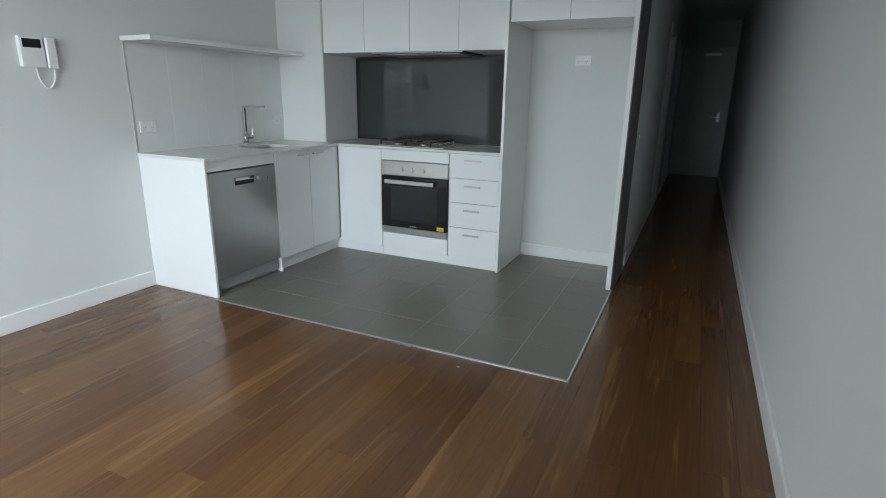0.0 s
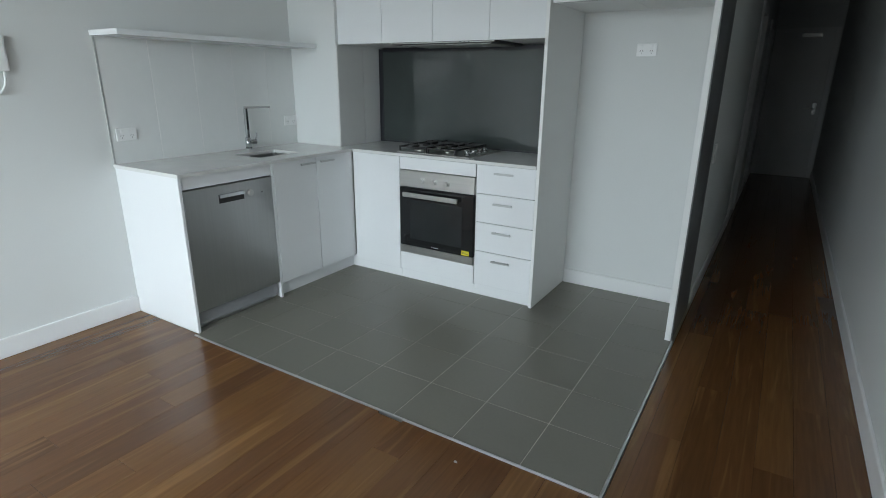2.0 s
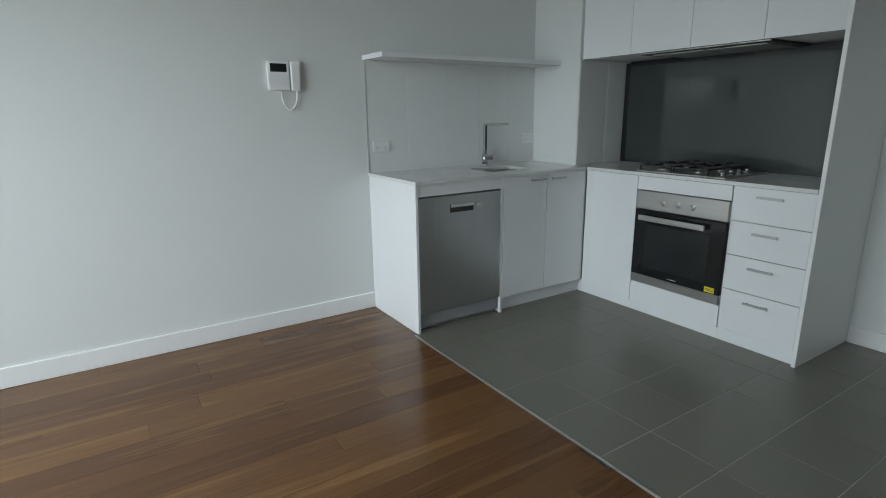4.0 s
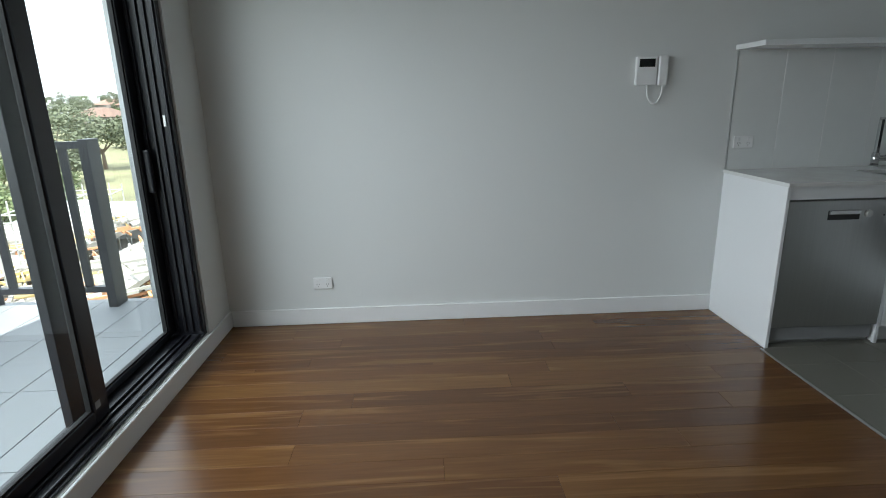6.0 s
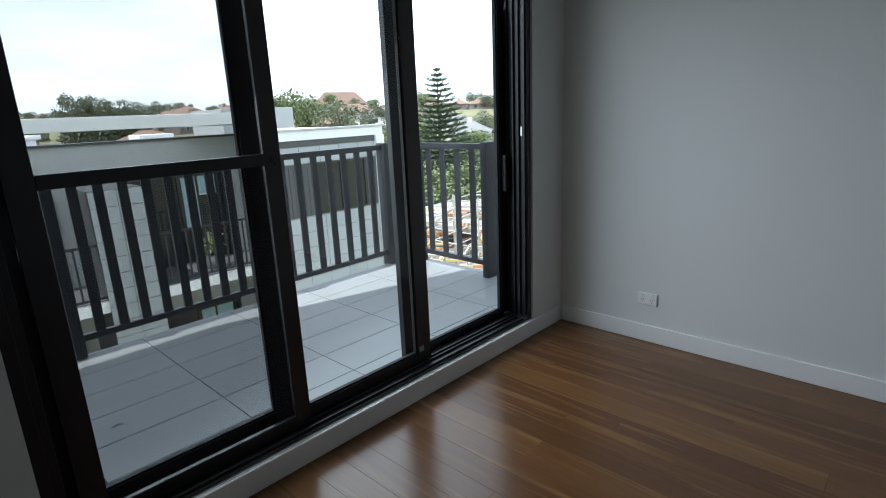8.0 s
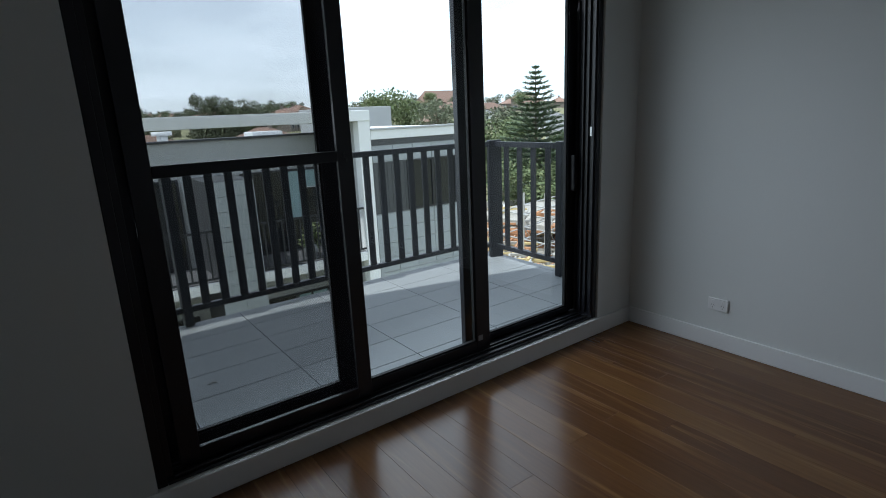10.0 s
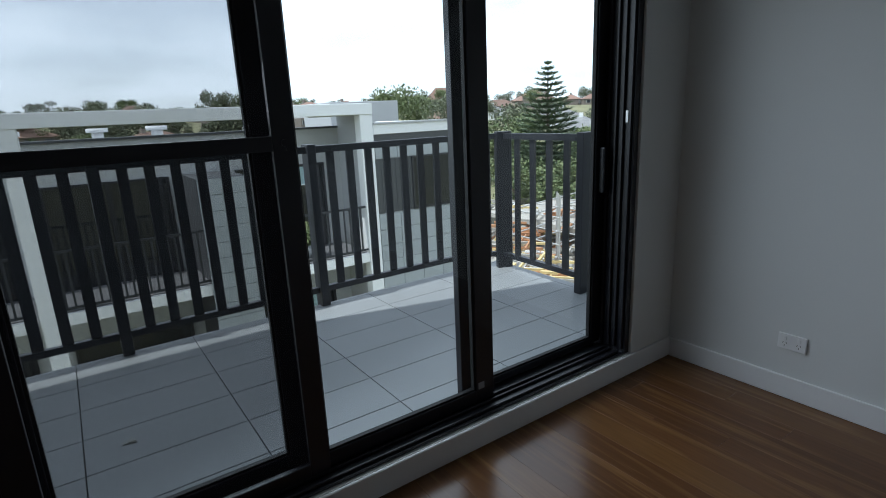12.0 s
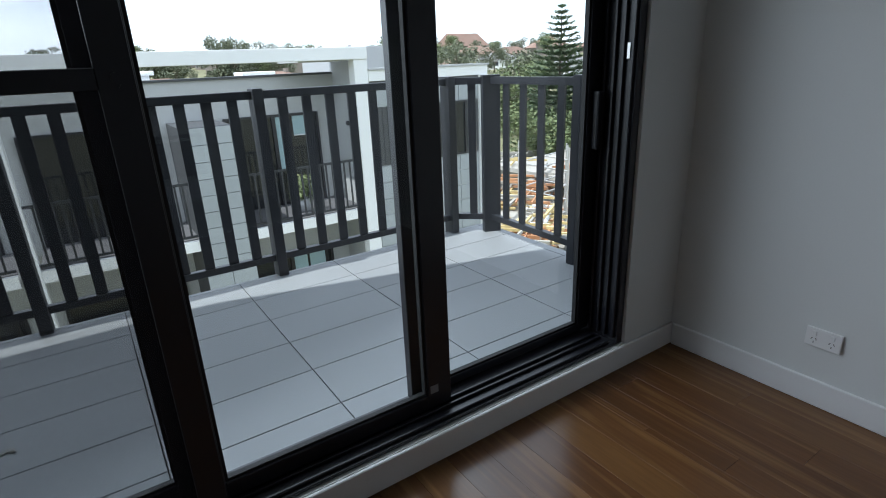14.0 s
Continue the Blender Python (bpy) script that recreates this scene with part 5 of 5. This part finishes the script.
kfloor = structure(boxes("floor_kitchen", [(0.0, 0.60, 0.009, BACK, -0.12, 0.0018), (0.60, 2.904, -0.020, BACK, -0.12, 0.0018)], M_KGROUT), "grey porcelain tile kitchen floor", "floor")
tx = [0.52, 0.60, 0.80, 1.10, 1.40, 1.70, 2.00, 2.30, 2.60, 2.9035]
ty = [-0.020, 0.285, 0.585, 0.885, 1.185, 1.485, 1.785, BACK - 0.001]
for x0, x1 in zip(tx[:-1], tx[1:]):
    for y0, y1 in zip(ty[:-1], ty[1:]):
        bm = bmesh.new()
        box(bm, x0 + 0.0015, x1 - 0.0015, max(y0, 0.010 if x0 < 0.6 else -1) + 0.0015, y1 - 0.0015, -0.006, 0.0035)
        bmesh.ops.bevel(bm, geom=[e for e in bm.edges if min(v.co.z for v in e.verts) > 0], offset=0.001, segments=1, affect='EDGES')
        part("tile", bm, M_KTILE, kfloor)
structure(boxes("floor_trim", [(0.600, 2.916, -0.0305, -0.0205, -0.02, 0.0062), (2.9055, 2.916, -0.0205, 1.384, -0.02, 0.0062)], M_ALU, r=0.0015), "thin aluminium trim between timber and tile", "trim")

bfloor = structure(boxes("balcony_floor", [(-0.40, 5.19, -4.985, -3.362, 0.0455, 0.058)], M_BBED), "pale grey paved balcony floor", "floor")
bx = [-0.40] + [-0.325 + 0.60 * i for i in range(10)] + [5.19]
by = [-4.985, -4.66 - 0.29, -4.66, -4.37, -4.08, -3.79, -3.50, -3.363]
for x0, x1 in zip(bx[:-1], bx[1:]):
    for y0, y1 in zip(by[:-1], by[1:]):
        bm = bmesh.new()
        box(bm, x0 + 0.002, x1 - 0.002, y0 + 0.002, y1 - 0.002, 0.059, BZ)
        bmesh.ops.bevel(bm, geom=[e for e in bm.edges if min(v.co.z for v in e.verts) > 0.07], offset=0.0015, segments=1, affect='EDGES')
        part("paver", bm, M_BTILE, bfloor)

# a crumb on the boards
bm = bmesh.new()
bmesh.ops.create_icosphere(bm, subdivisions=2, radius=0.006, matrix=Matrix.Translation((2.385, -0.136, 0.004)) @ Matrix.Diagonal((1.2, 0.8, 0.7, 1)))
tagged(part("crumb", bm, M_CONCRETE), "tiny pale speck of debris on the boards", "debris")

bm = bmesh.new()
for dx, dy, s in ((0, 0, 0.014), (0.022, 0.008, 0.010), (-0.012, 0.014, 0.008)):
    bmesh.ops.create_icosphere(bm, subdivisions=1, radius=s, matrix=Matrix.Translation((2.51 + dx, -3.94 + dy, BZ + 0.004)) @ Matrix.Diagonal((1.3, 0.8, 0.3, 1)))
tagged(part("debris", bm, M_CONCRETE), "small pale scrap on the balcony paving", "debris")
